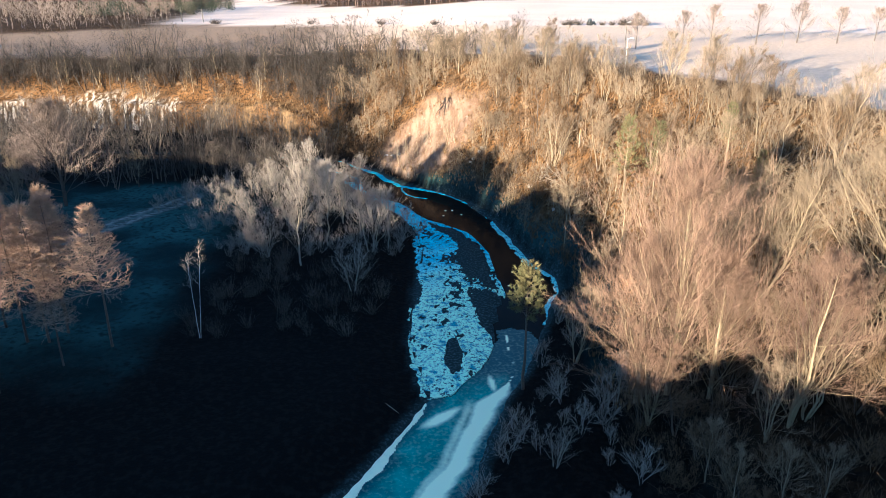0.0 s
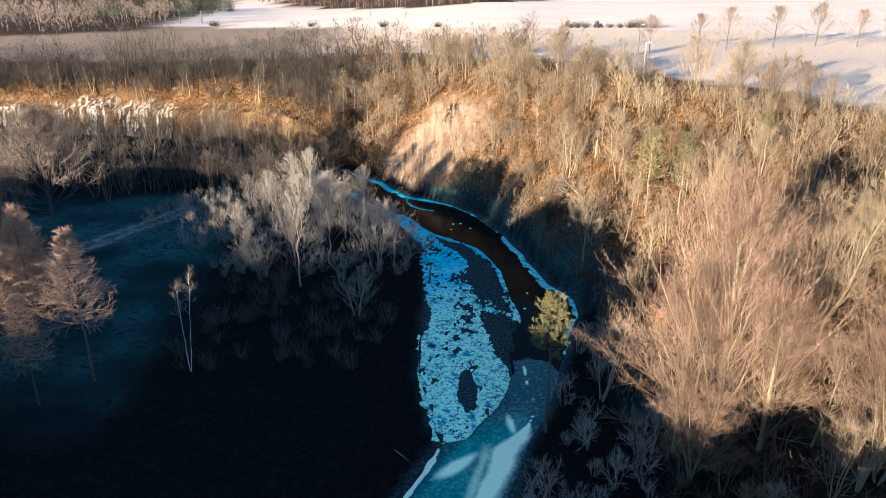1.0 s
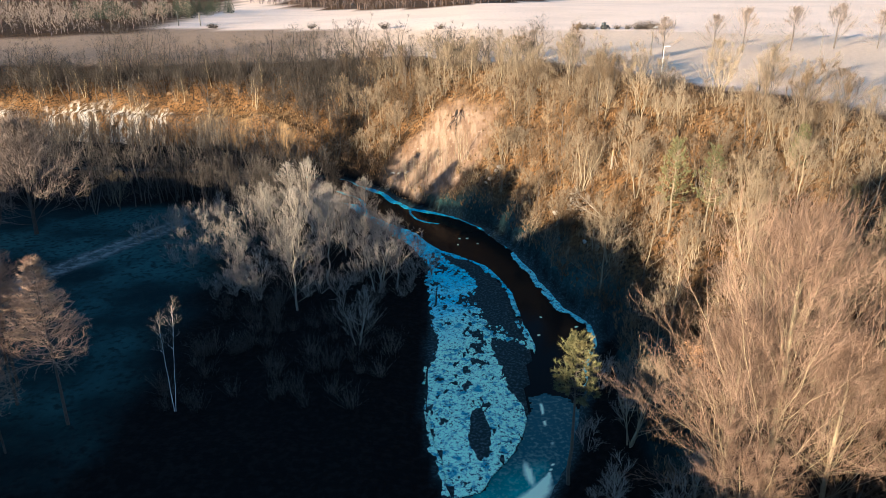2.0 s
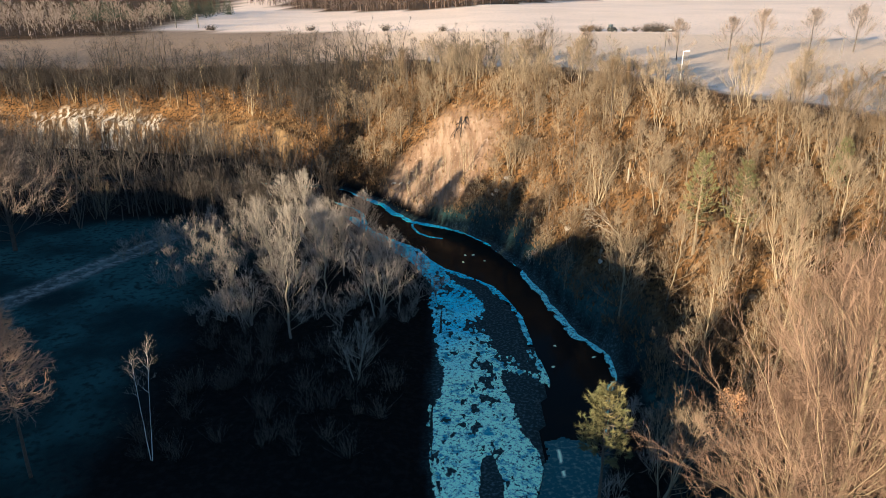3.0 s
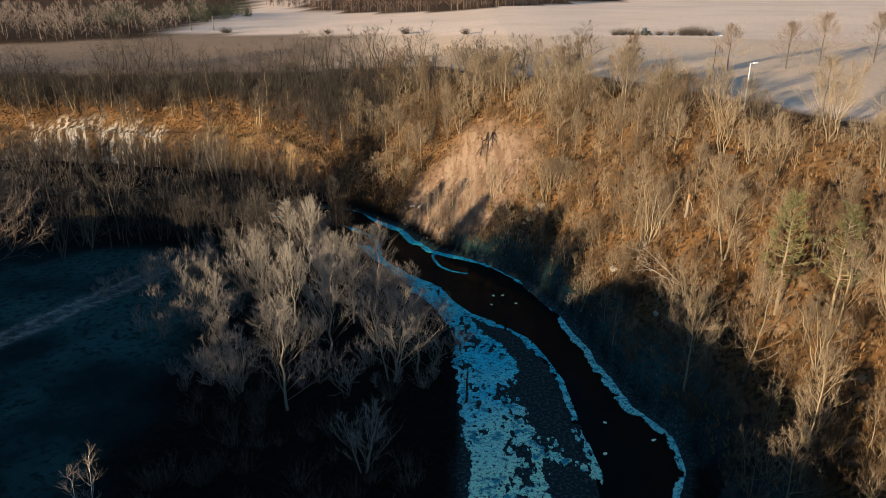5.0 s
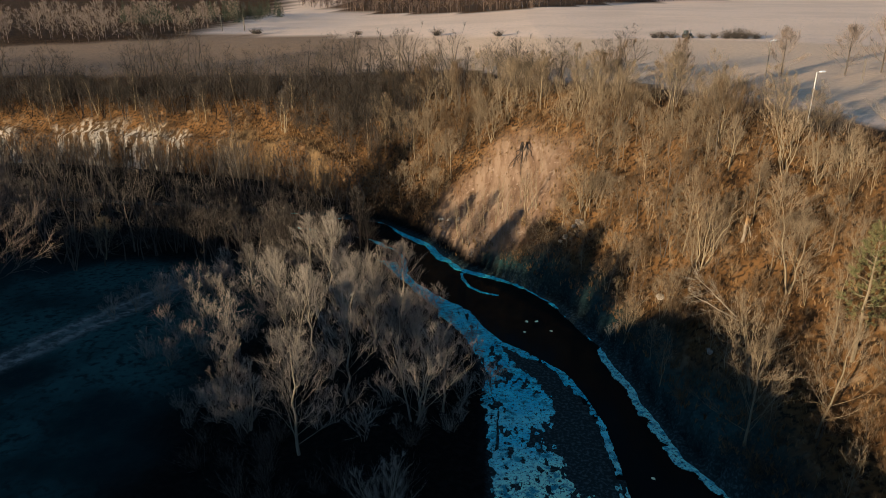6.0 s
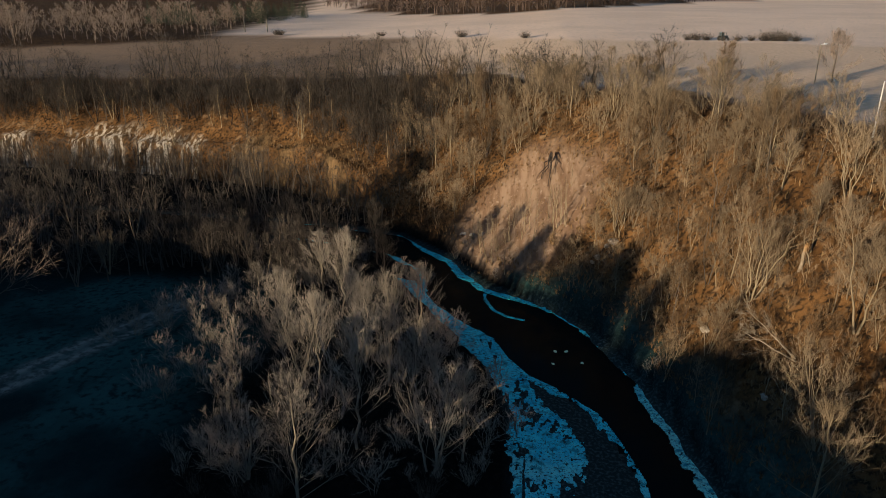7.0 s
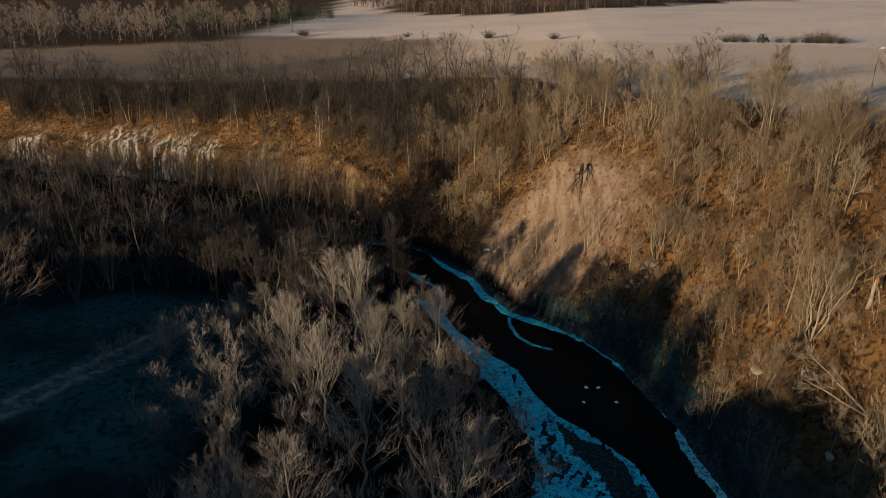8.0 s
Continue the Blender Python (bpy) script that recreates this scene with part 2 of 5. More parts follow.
def part(name, data, parent=None, label="", mat=None):
    """One mesh object; data is a mesh, or a bmesh with its material."""
    if isinstance(data, bmesh.types.BMesh):
        me = bpy.data.meshes.new(name)
        data.to_mesh(me)
        data.free()
        me.materials.append(mat)
        data = me
    ob = new(name, data)
    ob.parent = parent
    return tagged(ob, label)


def grid_faces(nx, ny):
    a = np.arange((ny - 1) * nx).reshape(ny - 1, nx)[:, :-1].ravel()
    return np.stack([a, a + 1, a + nx + 1, a + nx], 1)


# ---- ground ----
def ground_material():
    m = bpy.data.materials.new("ground")
    m.use_nodes = True
    n, l = m.node_tree.nodes, m.node_tree.links
    b = n["Principled BSDF"]
    b.inputs["Roughness"].default_value, b.inputs["Specular IOR Level"].default_value = 0.95, 0.03
    geo, sep = n.new("ShaderNodeNewGeometry"), n.new("ShaderNodeSeparateXYZ")
    l.new(geo.outputs["Position"], sep.inputs[0])

    def tex(scale, detail=5.0):
        t = n.new("ShaderNodeTexNoise")
        t.inputs["Scale"].default_value, t.inputs["Detail"].default_value = scale, detail
        l.new(geo.outputs["Position"], t.inputs["Vector"])
        return t.outputs["Fac"]

    def ramp(value, low, high):
        r = n.new("ShaderNodeMapRange")
        r.interpolation_type = "SMOOTHSTEP"
        l.new(value, r.inputs["Value"])
        r.inputs["From Min"].default_value, r.inputs["From Max"].default_value = low, high
        return r.outputs[0]

    def mix(fac, a, c):
        x = n.new("ShaderNodeMix")
        x.data_type = "RGBA"
        l.new(fac, x.inputs["Factor"])
        for socket, v in (("A", a), ("B", c)):
            if isinstance(v, tuple):
                x.inputs[socket].default_value = (*v, 1)
            else:
                l.new(v, x.inputs[socket])
        return x.outputs["Result"]

    def attribute(name):
        a = n.new("ShaderNodeAttribute")
        a.attribute_name = name
        return a.outputs["Fac"]

    # dark teal: the shade over the meadow is put into its colour
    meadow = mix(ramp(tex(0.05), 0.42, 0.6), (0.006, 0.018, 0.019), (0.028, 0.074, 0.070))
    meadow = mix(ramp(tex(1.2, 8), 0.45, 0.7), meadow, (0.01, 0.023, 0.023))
    litter = mix(ramp(tex(0.15), 0.4, 0.65), (0.125, 0.066, 0.026), (0.078, 0.04, 0.016))
    litter = mix(ramp(tex(1.6, 8), 0.43, 0.64), litter, (0.024, 0.015, 0.009))
    litter = mix(ramp(tex(0.5, 8), 0.56, 0.7), litter, (0.16, 0.105, 0.06))
    field = mix(ramp(tex(0.02), 0.4, 0.65), (0.84, 0.635, 0.485), (0.76, 0.57, 0.43))
    field = mix(ramp(tex(0.6, 8), 0.5, 0.75), field, (0.62, 0.485, 0.37))
    slip = n.new("ShaderNodeMapping")
    slip.inputs["Rotation"].default_value = (0, 0, radians(52))
    slip.inputs["Scale"].default_value = (0.8, 0.16, 0.16)
    l.new(geo.outputs["Position"], slip.inputs["Vector"])
    streak = n.new("ShaderNodeTexNoise")
    streak.inputs["Scale"].default_value, streak.inputs["Detail"].default_value = 1.0, 7.0
    l.new(slip.outputs[0], streak.inputs["Vector"])
    scree = mix(ramp(streak.outputs["Fac"], 0.38, 0.62), (0.21, 0.144, 0.098), (0.135, 0.084, 0.054))
    scree = mix(ramp(tex(1.3, 8), 0.55, 0.72), scree, (0.24, 0.175, 0.128))
    ribs = n.new("ShaderNodeMapping")
    ribs.inputs["Scale"].default_value = (1.0, 0.5, 0.22)
    l.new(geo.outputs["Position"], ribs.inputs["Vector"])
    rib = n.new("ShaderNodeTexNoise")
    rib.inputs["Scale"].default_value, rib.inputs["Detail"].default_value, rib.inputs["Roughness"].default_value = 0.9, 8.0, 0.7
    l.new(ribs.outputs[0], rib.inputs["Vector"])
    rock = mix(ramp(tex(2.0, 6), 0.52, 0.68), (0.40, 0.355, 0.295), (0.17, 0.135, 0.10))
    sand = mix(ramp(rib.outputs["Fac"], 0.42, 0.6), (0.155, 0.10, 0.05), (0.062, 0.04, 0.022))
    stones = mix(ramp(tex(3.0, 6), 0.45, 0.68), (0.02, 0.034, 0.034), (0.062, 0.092, 0.092))
    frost = mix(ramp(tex(0.9, 8), 0.35, 0.6), (0.74, 0.545, 0.385), (0.64, 0.46, 0.31))
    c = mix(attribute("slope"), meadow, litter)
    c = mix(attribute("field"), c, field)
    c = mix(attribute("frost"), c, frost)
    # near-black floor: shade under the trees and banks, put into the colour
    c = mix(attribute("floor_shade"), c, mix(ramp(tex(1.4), 0.45, 0.65), (0.004, 0.0045, 0.0045), (0.009, 0.0085, 0.0075)))
    c = mix(attribute("track"), c, mix(ramp(tex(1.1, 8), 0.4, 0.62), (0.22, 0.215, 0.19), (0.07, 0.078, 0.072)))
    c = mix(attribute("scree"), c, scree)
    c = mix(attribute("sand"), c, sand)
    bare = n.new("ShaderNodeMath")
    bare.operation = "MULTIPLY"
    l.new(attribute("rock"), bare.inputs[0])
    l.new(ramp(rib.outputs["Fac"], 0.52, 0.45), bare.inputs[1])
    c = mix(bare.outputs[0], c, rock)
    c = mix(attribute("gravel"), c, stones)
    l.new(c, b.inputs["Base Color"])
    bp = n.new("ShaderNodeBump")
    bp.inputs["Strength"].default_value, bp.inputs["Distance"].default_value = 0.9, 0.12
    l.new(tex(2.5, 8), bp.inputs["Height"])
    l.new(bp.outputs[0], b.inputs["Normal"])
    return m


def steps(lo, hi, fine, reach):
    mid = np.arange(lo, hi + fine / 2, fine)
    out, d = [], fine
    while sum(out) < reach:
        d *= 1.13
        out.append(d)
    far = np.cumsum(out)
    return np.concatenate([lo - far[::-1], mid, hi + far])


gx, gy = steps(-130, 75, 0.9, 3500), steps(35, 250, 0.9, 3500)
GX, GY = np.meshgrid(gx, gy)
GZ = land(GX, GY)
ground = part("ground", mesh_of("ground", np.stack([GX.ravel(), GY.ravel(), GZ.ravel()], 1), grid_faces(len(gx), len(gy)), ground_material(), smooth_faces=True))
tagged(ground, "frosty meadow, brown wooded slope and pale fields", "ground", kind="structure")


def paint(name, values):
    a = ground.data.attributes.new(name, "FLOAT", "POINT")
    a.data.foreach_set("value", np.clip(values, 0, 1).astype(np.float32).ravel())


in_side, in_table = within(GX, GY, SIDE), within(GX, GY, TABLE)
foot_d, brow_d = away(GX, GY, FOOT), away(GX, GY, BROW)
blot = rough(GX, GY, 6, 11)
paint("slope", np.where(in_table, 1.0, np.where(in_side, np.maximum(smooth(0.04, 0.22, foot_d / (foot_d + brow_d + 1e-6) + 0.1 * blot), smooth(-12, -20, GX)), smooth(-8, -20, GX) * smooth(6, 0, foot_d + 2 * blot))))
wooded = smooth(4, -14, GX) * 30
left_wood = smooth(-165, -185, GX + (GY - 440) * 0.2 + 6 * blot) * smooth(-12, 0, GY - 410 - (GX + 171) * 0.5)
# the pale upper field ends at a line of bushes; the wood closes it behind
hedge_d = GY - np.interp(GX, [-139, -100, -51, -11, 20, 48, 72, 84, 200], [425, 416, 394, 367, 336, 322, 311, 299, 240]) + 2 * blot
wood_d = GY - np.interp(GX, [-190, -153, -99, -42, 5, 55, 121, 420], [883, 828, 750, 686, 662, 714, 831, 1090]) + 3 * blot
lower = smooth(3, -3, hedge_d)
dull = np.maximum(smooth(-10, -70, GX + 8 * blot) * lower, smooth(-118, -146, GX + 8 * blot) * smooth(440, 428, GY + 3 * blot))
open_land = (1 - left_wood) * np.where(GX > -215, smooth(4, -4, wood_d), 1)
paint("field", np.where(in_table, smooth(6, 14, brow_d + 5 * blot - wooded) * open_land * (1 - 0.85 * dull), 0))
paint("frost", np.where(in_table, smooth(10, 18, brow_d + 3 * blot - wooded) * open_land * (1 - 0.85 * dull) * lower * 0.9, 0))
scar = 1 - np.hypot((GX + 3.5) / 14, (GY - 170) / 13)
paint("scree", np.where(in_side, smooth(-0.1, 0.25, scar + 0.3 * blot), 0))
wall_u = foot_d / (foot_d + brow_d + 1e-6)
face = smooth(0.03, 0.08, wall_u + 0.05 * blot) * smooth(0.5, 0.28, wall_u + 0.25 * blot) * smooth(-0.08, 0.16, rough(GX, GY, 6, 17, 4))
white = smooth(-62, -86, GX + 14 * rough(GX, GY, 12, 14))
paint("rock", np.where(in_side, face * white, 0))
paint("sand", np.where(in_side, face * smooth(-24, -42, GX) * smooth(-0.25, 0.2, rough(GX, GY, 4.5, 29, 4)), 0))
# painted shade: thicket and larch floor, slope foot, wood beyond the meadow, great trees
paint("floor_shade", np.where(in_side | in_table, 0, np.maximum(smooth(-44, -34, GX + 3 * blot), smooth(82, 62, GY + 3 * blot))) + np.where(in_side, smooth(0.16, 0.02, foot_d / (foot_d + brow_d + 1e-6) + 0.08 * blot) * np.where(GX > -14, 0.25, 0.7), 0) + np.where(in_side | in_table, 0, smooth(147, 156, GY + 3 * blot)) + np.where(in_table, 0.35 * left_wood, 0) + np.where(in_side, smooth(76, 58, GY + 6 * blot) * 0.88, 0))
track_d = away(GX, GY, [(-90, 62), (-78, 86), (-66.2, 111), (-61, 122.5), (-57.5, 131), (-53, 141)]) + 0.5 * blot
paint("track", smooth(3.2, 1.6, track_d) * (0.35 + 0.6 * smooth(0.9, 0.2, np.abs(track_d - 1.2))))
paint("gravel", np.where((GY > 96) & (GY < 152) & (GX > -12) & (foot_d < 7) & ~within(GX, GY, RIVER), smooth(0.14, 0.04, wall_u + 0.12 * blot) * 0.3, 0) + np.where(within(GX, GY, RIVER), 1.0, 0.7 * smooth(0.9, 0.2, np.minimum(away(GX, GY, BANK_R), away(GX, GY, BANK_L)) + 0.5 * blot)))

# ---- water, ice and snow of the river ----
wx, wy = np.arange(-322, 22, 2.0), np.arange(-152, 212, 2.0)
WX, WY = np.meshgrid(wx, wy)
wf = grid_faces(len(wx), len(wy))
cx, cy = WX.ravel()[wf].mean(1), WY.ravel()[wf].mean(1)
keep = within(cx, cy, RIVER) | (np.minimum(away(cx, cy, BANK_R), away(cx, cy, BANK_L)) < 2.5)
water = part("water", mesh_of("water", np.stack([WX.ravel(), WY.ravel(), 0 * WX.ravel()], 1), wf[keep], WATER))
tagged(water, "dark open water of a small winter river", "river", kind="structure")


def sheet(name, x0, x1, y0, y1, cell, cover, top, thick, mat, label, category):
    """A sheet of ice or snow: the cells where cover(X, Y) > 0, with a top at top(X, Y) and sides."""
    xs, ys = np.arange(x0, x1, cell), np.arange(y0, y1, cell)
    X, Y = np.meshgrid(xs, ys)
    f = grid_faces(len(xs), len(ys))
    ok = cover(X.ravel()[f].mean(1), Y.ravel()[f].mean(1)) > 0
    f = f[ok]
    X = X + 0.35 * cell * rough(X, Y, cell * 2.3, 3, 1)
    Y = Y + 0.35 * cell * rough(X, Y, cell * 2.1, 4, 1)
    Z = top(X, Y)
    edges = np.concatenate([f[:, [0, 1]], f[:, [1, 2]], f[:, [2, 3]], f[:, [3, 0]]])
    nv = X.size
    key = edges[:, 0].astype(np.int64) * nv + edges[:, 1]
    back = edges[:, 1].astype(np.int64) * nv + edges[:, 0]
    rim = edges[~np.isin(key, back)]
    side = np.stack([rim[:, 1], rim[:, 0], rim[:, 0] + nv, rim[:, 1] + nv], 1)
    co = np.stack([X.ravel(), Y.ravel(), Z.ravel()], 1)
    co = np.concatenate([co, co - (0, 0, thick)])
    faces = np.concatenate([f, side])
    used, inv = np.unique(faces, return_inverse=True)
    ob = part(name, mesh_of(name, co[used], inv.reshape(faces.shape), mat, smooth_faces=False))
    return tagged(ob, label, category, kind="stuff")


def bar_cover(X, Y):
    """The crust lies on the bar's inner part and along its edge; gravel shows between."""
    big = rough(X, Y, 7, 22, 3)
    fine = rough(X, 0.6 * Y, 0.55, 23, 3)
    patch = rough(X, 0.45 * Y, 2.6, 21, 4)
    warp = X + 0.9 * rough(X, Y, 4.5, 61, 4)
    inner = within(warp, Y, BAR) & (X > np.interp(Y, [66, 95, 112, 124, 132, 140], [-3.9, -4.0, -4.7, -6.9, -9.1, -13.8]) + 2.0 * rough(0.2 * X, Y, 9, 77, 4) - 1.2 * np.maximum(0, Y - 140) + 1.1 * big + 1.1 * patch + 0.7 * fine)
    side = np.interp(Y, [66, 76, 82, 86, 93, 97, 103, 109, 114, 119, 121, 125, 128, 140], [7, 7.5, 6.6, 4.8, 4.4, 4.6, 3.6, 2.6, 3.0, 2.0, 0.8, -1.4, -2.5, -7])
    pale = smooth(0.9, -0.9, X - side + 0.6 * big + 0.9 * patch)
    hole = 1.3 * smooth(1.15, 0.6, np.hypot((X - 1.2) / 1.2, (Y - 76) / 4.0) + 0.25 * big + 0.3 * patch)
    rim = smooth(1.8, 0.5, away(warp, Y, BAR) + 0.7 * big) * smooth(92, 97, Y)
    tail = smooth(4.8, 1.5, np.abs(Y - 98.5 + 0.7 * (X - 6))) * (X > 2) * 0.68
    lean = 0.16 * smooth(78, 100, Y) * smooth(-1.0, 2.5, X)
    neck = smooth(126, 130, Y)
    want = np.maximum.reduce([pale, rim, tail, 1.15 * neck]) - hole - lean
    return np.where(inner, want - 0.72 + 0.55 * fine + 0.6 * patch, -1)


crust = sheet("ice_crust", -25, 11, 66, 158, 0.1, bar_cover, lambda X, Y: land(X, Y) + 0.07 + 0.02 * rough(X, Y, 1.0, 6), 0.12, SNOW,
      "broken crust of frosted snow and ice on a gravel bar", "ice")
crust_co = np.empty(len(crust.data.vertices) * 3, np.float32)
crust.data.vertices.foreach_get("co", crust_co)
crust_co = crust_co.reshape(-1, 3)
# the brighter, whiter look of the near end, fading up the river
near_pale = crust.data.attributes.new("near_pale", "FLOAT", "POINT")
near_pale.data.foreach_set("value", smooth(120, 84, crust_co[:, 1] + 9 * rough(crust_co[:, 0], crust_co[:, 1], 5, 24, 4)).astype(np.float32))


def pool_cover(X, Y):
    SX, SY = wander(X, Y)
    return np.where(within(SX, SY, RIVER) & ~within(X + 0.9 * rough(X, Y, 4.5, 61, 4), Y, BAR) & (Y < 84 - 0.5 * (X - 8) + 3 * rough(X, Y, 4, 31, 5)), 1.0, -1.0)


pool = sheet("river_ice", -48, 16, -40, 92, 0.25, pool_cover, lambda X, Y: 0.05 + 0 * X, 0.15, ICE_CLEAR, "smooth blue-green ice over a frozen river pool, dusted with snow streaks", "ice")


def dusting(X, Y):
    """How thickly wind has laid snow on the pool: a long streak, a thin one beside it, and a round patch."""
    wob = 0.45 * rough(X, Y, 3.5, 41, 3)
    comb = 0.5 * rough(0.7 * X + 0.7 * Y, 4.0 * (0.7 * Y - 0.7 * X), 2.2, 44, 3)
    mid = np.interp(Y, [20, 38, 54.7, 58.7, 62.3, 66.1, 68.1, 72], [-22, -8.5, 1.0, 2.3, 3.7, 5.0, 6.6, 8.6]) + wob
    half = np.interp(Y, [12, 30, 45, 55, 62, 66, 68.5, 70.5], [0.02, 1.7, 1.7, 1.25, 1.2, 1.4, 0.9, 0.05])
    side = (X - mid) / half
    streak = smooth(1.5, 0.35, np.where(side > 0, side + 0.5 * comb, -1.25 * side + 0.25 * comb))
    thin = smooth(1.2, 0.1, np.abs(X - np.interp(Y, [40, 54.9, 61.3, 65.5], [-8, -0.3, 1.7, 3.0]) - wob) / 0.7 + 0.6 * comb) * smooth(67.5, 64.5, Y) * 0.5
    px, py = X + 0.2 - 0.9 * (Y - 63.2), Y - 63.2
    patch = smooth(1.3, 0.4, np.hypot(px / 1.1, py / 1.9) + 0.35 * comb + 0.5 * wob) * 0.9
    dab = smooth(1.4, 0.5, np.hypot((X - 5.8 + 0.1 * (Y - 70)) / 0.35, (Y - 70.2) / 1.7) + 0.4 * comb) * 0.85
    sliver = smooth(1.3, 0.4, np.hypot((X - 4.7) / 0.22, (Y - 56.5) / 2.4) + 0.4 * comb) * 0.7
    haze = 0.05 * smooth(-0.2, 0.7, rough(X, Y, 5, 46, 4))
    return np.maximum.reduce([streak, thin, patch, dab, sliver, haze])


pool_co = np.empty(len(pool.data.vertices) * 3, np.float32)
pool.data.vertices.foreach_get("co", pool_co)
pool_co = pool_co.reshape(-1, 3)
dust = pool.data.attributes.new("dust", "FLOAT", "POINT")
dust.data.foreach_set("value", dusting(pool_co[:, 0], pool_co[:, 1]).astype(np.float32))
shore = pool.data.attributes.new("shore", "FLOAT", "POINT")
pool_s = wander(pool_co[:, 0], pool_co[:, 1])
shore.data.foreach_set("value", smooth(2.6, 0.5, np.minimum(away(*pool_s, BANK_R), away(*pool_s, BANK_L)) + rough(pool_co[:, 0], pool_co[:, 1], 3, 47, 4)).astype(np.float32) + smooth(67, 75, pool_co[:, 1] + 3 * rough(pool_co[:, 0], pool_co[:, 1], 4, 49, 3)).astype(np.float32))


def shore_snow(X, Y):
    SX, SY = wander(X, Y)
    wide = np.interp(Y, [8, 30, 52, 58, 62, 64.5], [0.9, 1.3, 1.05, 0.75, 0.4, 0.0]) + 0.9 * rough(X, Y, 4.5, 48, 3)
    edge = 1 - away(SX, SY, BANK_L[3:9]) / np.maximum(wide, 0.05)
    return np.where(within(SX, SY, RIVER) & (Y < 66), edge + 0.25 * rough(X, Y, 0.9, 43, 3), -1)


sheet("river_snow", -38, 12, 8, 78, 0.14, shore_snow, lambda X, Y: 0.10 + 0.03 * rough(X, Y, 1.5, 6), 0.1, DRIFT, "white snow drifted along a frozen river's edge", "snow")


def rim_cover(X, Y):
    n1 = 0.7 * rough(X, Y, 1.5, 51, 4)
    big = rough(X, Y, 7, 52, 3)
    eddy = 0.22 - away(X + 0.15 * n1, Y, [(-9.6, 154.0), (-9.4, 152.0), (-8.2, 148.8), (-6.3, 146.7), (-3.7, 145.6)])
    X, Y = wander(X, Y)
    r = away(X, Y, BANK_R[9:]) - (np.interp(Y, [85, 100, 127, 131, 140, 147, 153, 160, 172, 180], [0.8, 1.1, 1.3, 0.2, 0.1, 0.3, 1.1, 1.7, 1.4, 0.3]) + 0.6 * big)
    q = away(X, Y, BANK_L[12:]) - (0.9 + 1.0 * big) * smooth(144, 152, Y)
    return np.where(within(X, Y, RIVER) & ~within(X, Y, BAR) & (Y > 85) & (X > -50), np.maximum(eddy, 0.9 * n1 - np.minimum(r, q)), -1)


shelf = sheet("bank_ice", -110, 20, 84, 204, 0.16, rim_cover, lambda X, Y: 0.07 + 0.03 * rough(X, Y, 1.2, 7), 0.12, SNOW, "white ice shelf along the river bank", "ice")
shelf_co = np.empty(len(shelf.data.vertices) * 3, np.float32)
shelf.data.vertices.foreach_get("co", shelf_co)
shelf_co = shelf_co.reshape(-1, 3)
# same painted brightening, weaker, on the near part of the shelf
shelf_pale = shelf.data.attributes.new("near_pale", "FLOAT", "POINT")
shelf_pale.data.foreach_set("value", 0.4 * smooth(136, 116, shelf_co[:, 1] + 8 * rough(shelf_co[:, 0], shelf_co[:, 1], 5, 24, 4)).astype(np.float32))


# ---- bare trees ----
class Soup:
    """Triangles gathered from many small pieces."""

    def __init__(self):
        self.v, self.f, self.n = [], [], 0

    def add(self, v, f):
        self.v.append(np.asarray(v, np.float32))
        self.f.append(np.asarray(f, np.int32) + self.n)
        self.n += len(v)

    def arrays(self):
        return np.concatenate(self.v), np.concatenate(self.f)


def unit(v):
    return v / (np.linalg.norm(v) + 1e-9)


def tube(soup, pts, radii, sides=3):
    """A tapered branch along pts that ends in a point."""
    n = len(pts)
    d = unit(pts[-1] - pts[0])
    a = unit(np.cross(d, (0.31, 0.87, 0.4)))
    b = np.cross(d, a)
    ang = np.arange(sides) * 2 * np.pi / sides
    ring = np.cos(ang)[:, None] * a + np.sin(ang)[:, None] * b
    v = (pts[:-1, None, :] + radii[:-1, None, None] * ring[None]).reshape(-1, 3)
    v = np.concatenate([v, pts[-1:]])
    f = []
    for i in range(n - 2):
        for k in range(sides):
            p, q = i * sides + k, i * sides + (k + 1) % sides
            f += [(p, q, q + sides), (p, q + sides, p + sides)]
    last = (n - 2) * sides
    f += [(last + k, last + (k + 1) % sides, len(v) - 1) for k in range(sides)]
    soup.add(v, f)


def twigs(soup, rng, pts, count, length, width, lift, spread=1.0):
    """Slender tips that fan out from a branch."""
    if count < 1:
        return
    s = rng.uniform(0.15, 1.0, count) * (len(pts) - 1.001)
    i = s.astype(int)
    p = pts[i] + (pts[i + 1] - pts[i]) * (s - i)[:, None]
    d = np.repeat(unit(pts[-1] - pts[0])[None], count, 0) + rng.normal(0, 0.42 * spread, (count, 3)) + np.array([0, 0, lift])
    d /= np.linalg.norm(d, axis=1)[:, None]
    w = np.cross(d, rng.normal(size=(count, 3)))
    w *= (width / (np.linalg.norm(w, axis=1) + 1e-9))[:, None]
    tip = p + d * (length * rng.uniform(0.5, 1.25, count))[:, None]
    v = np.stack([p - w / 2, p + w / 2, tip], 1).reshape(-1, 3)
    soup.add(v, np.arange(count * 3).reshape(-1, 3))


def limb(soup, rng, start, d, length, curl, n, wobble=0.06):
    s = np.linspace(0, 1, n)[:, None]
    p = start + d * s * length + np.array([0, 0, curl]) * length * s * s
    p[1:] += rng.normal(0, wobble * length / n, (n - 1, 3))
    return p


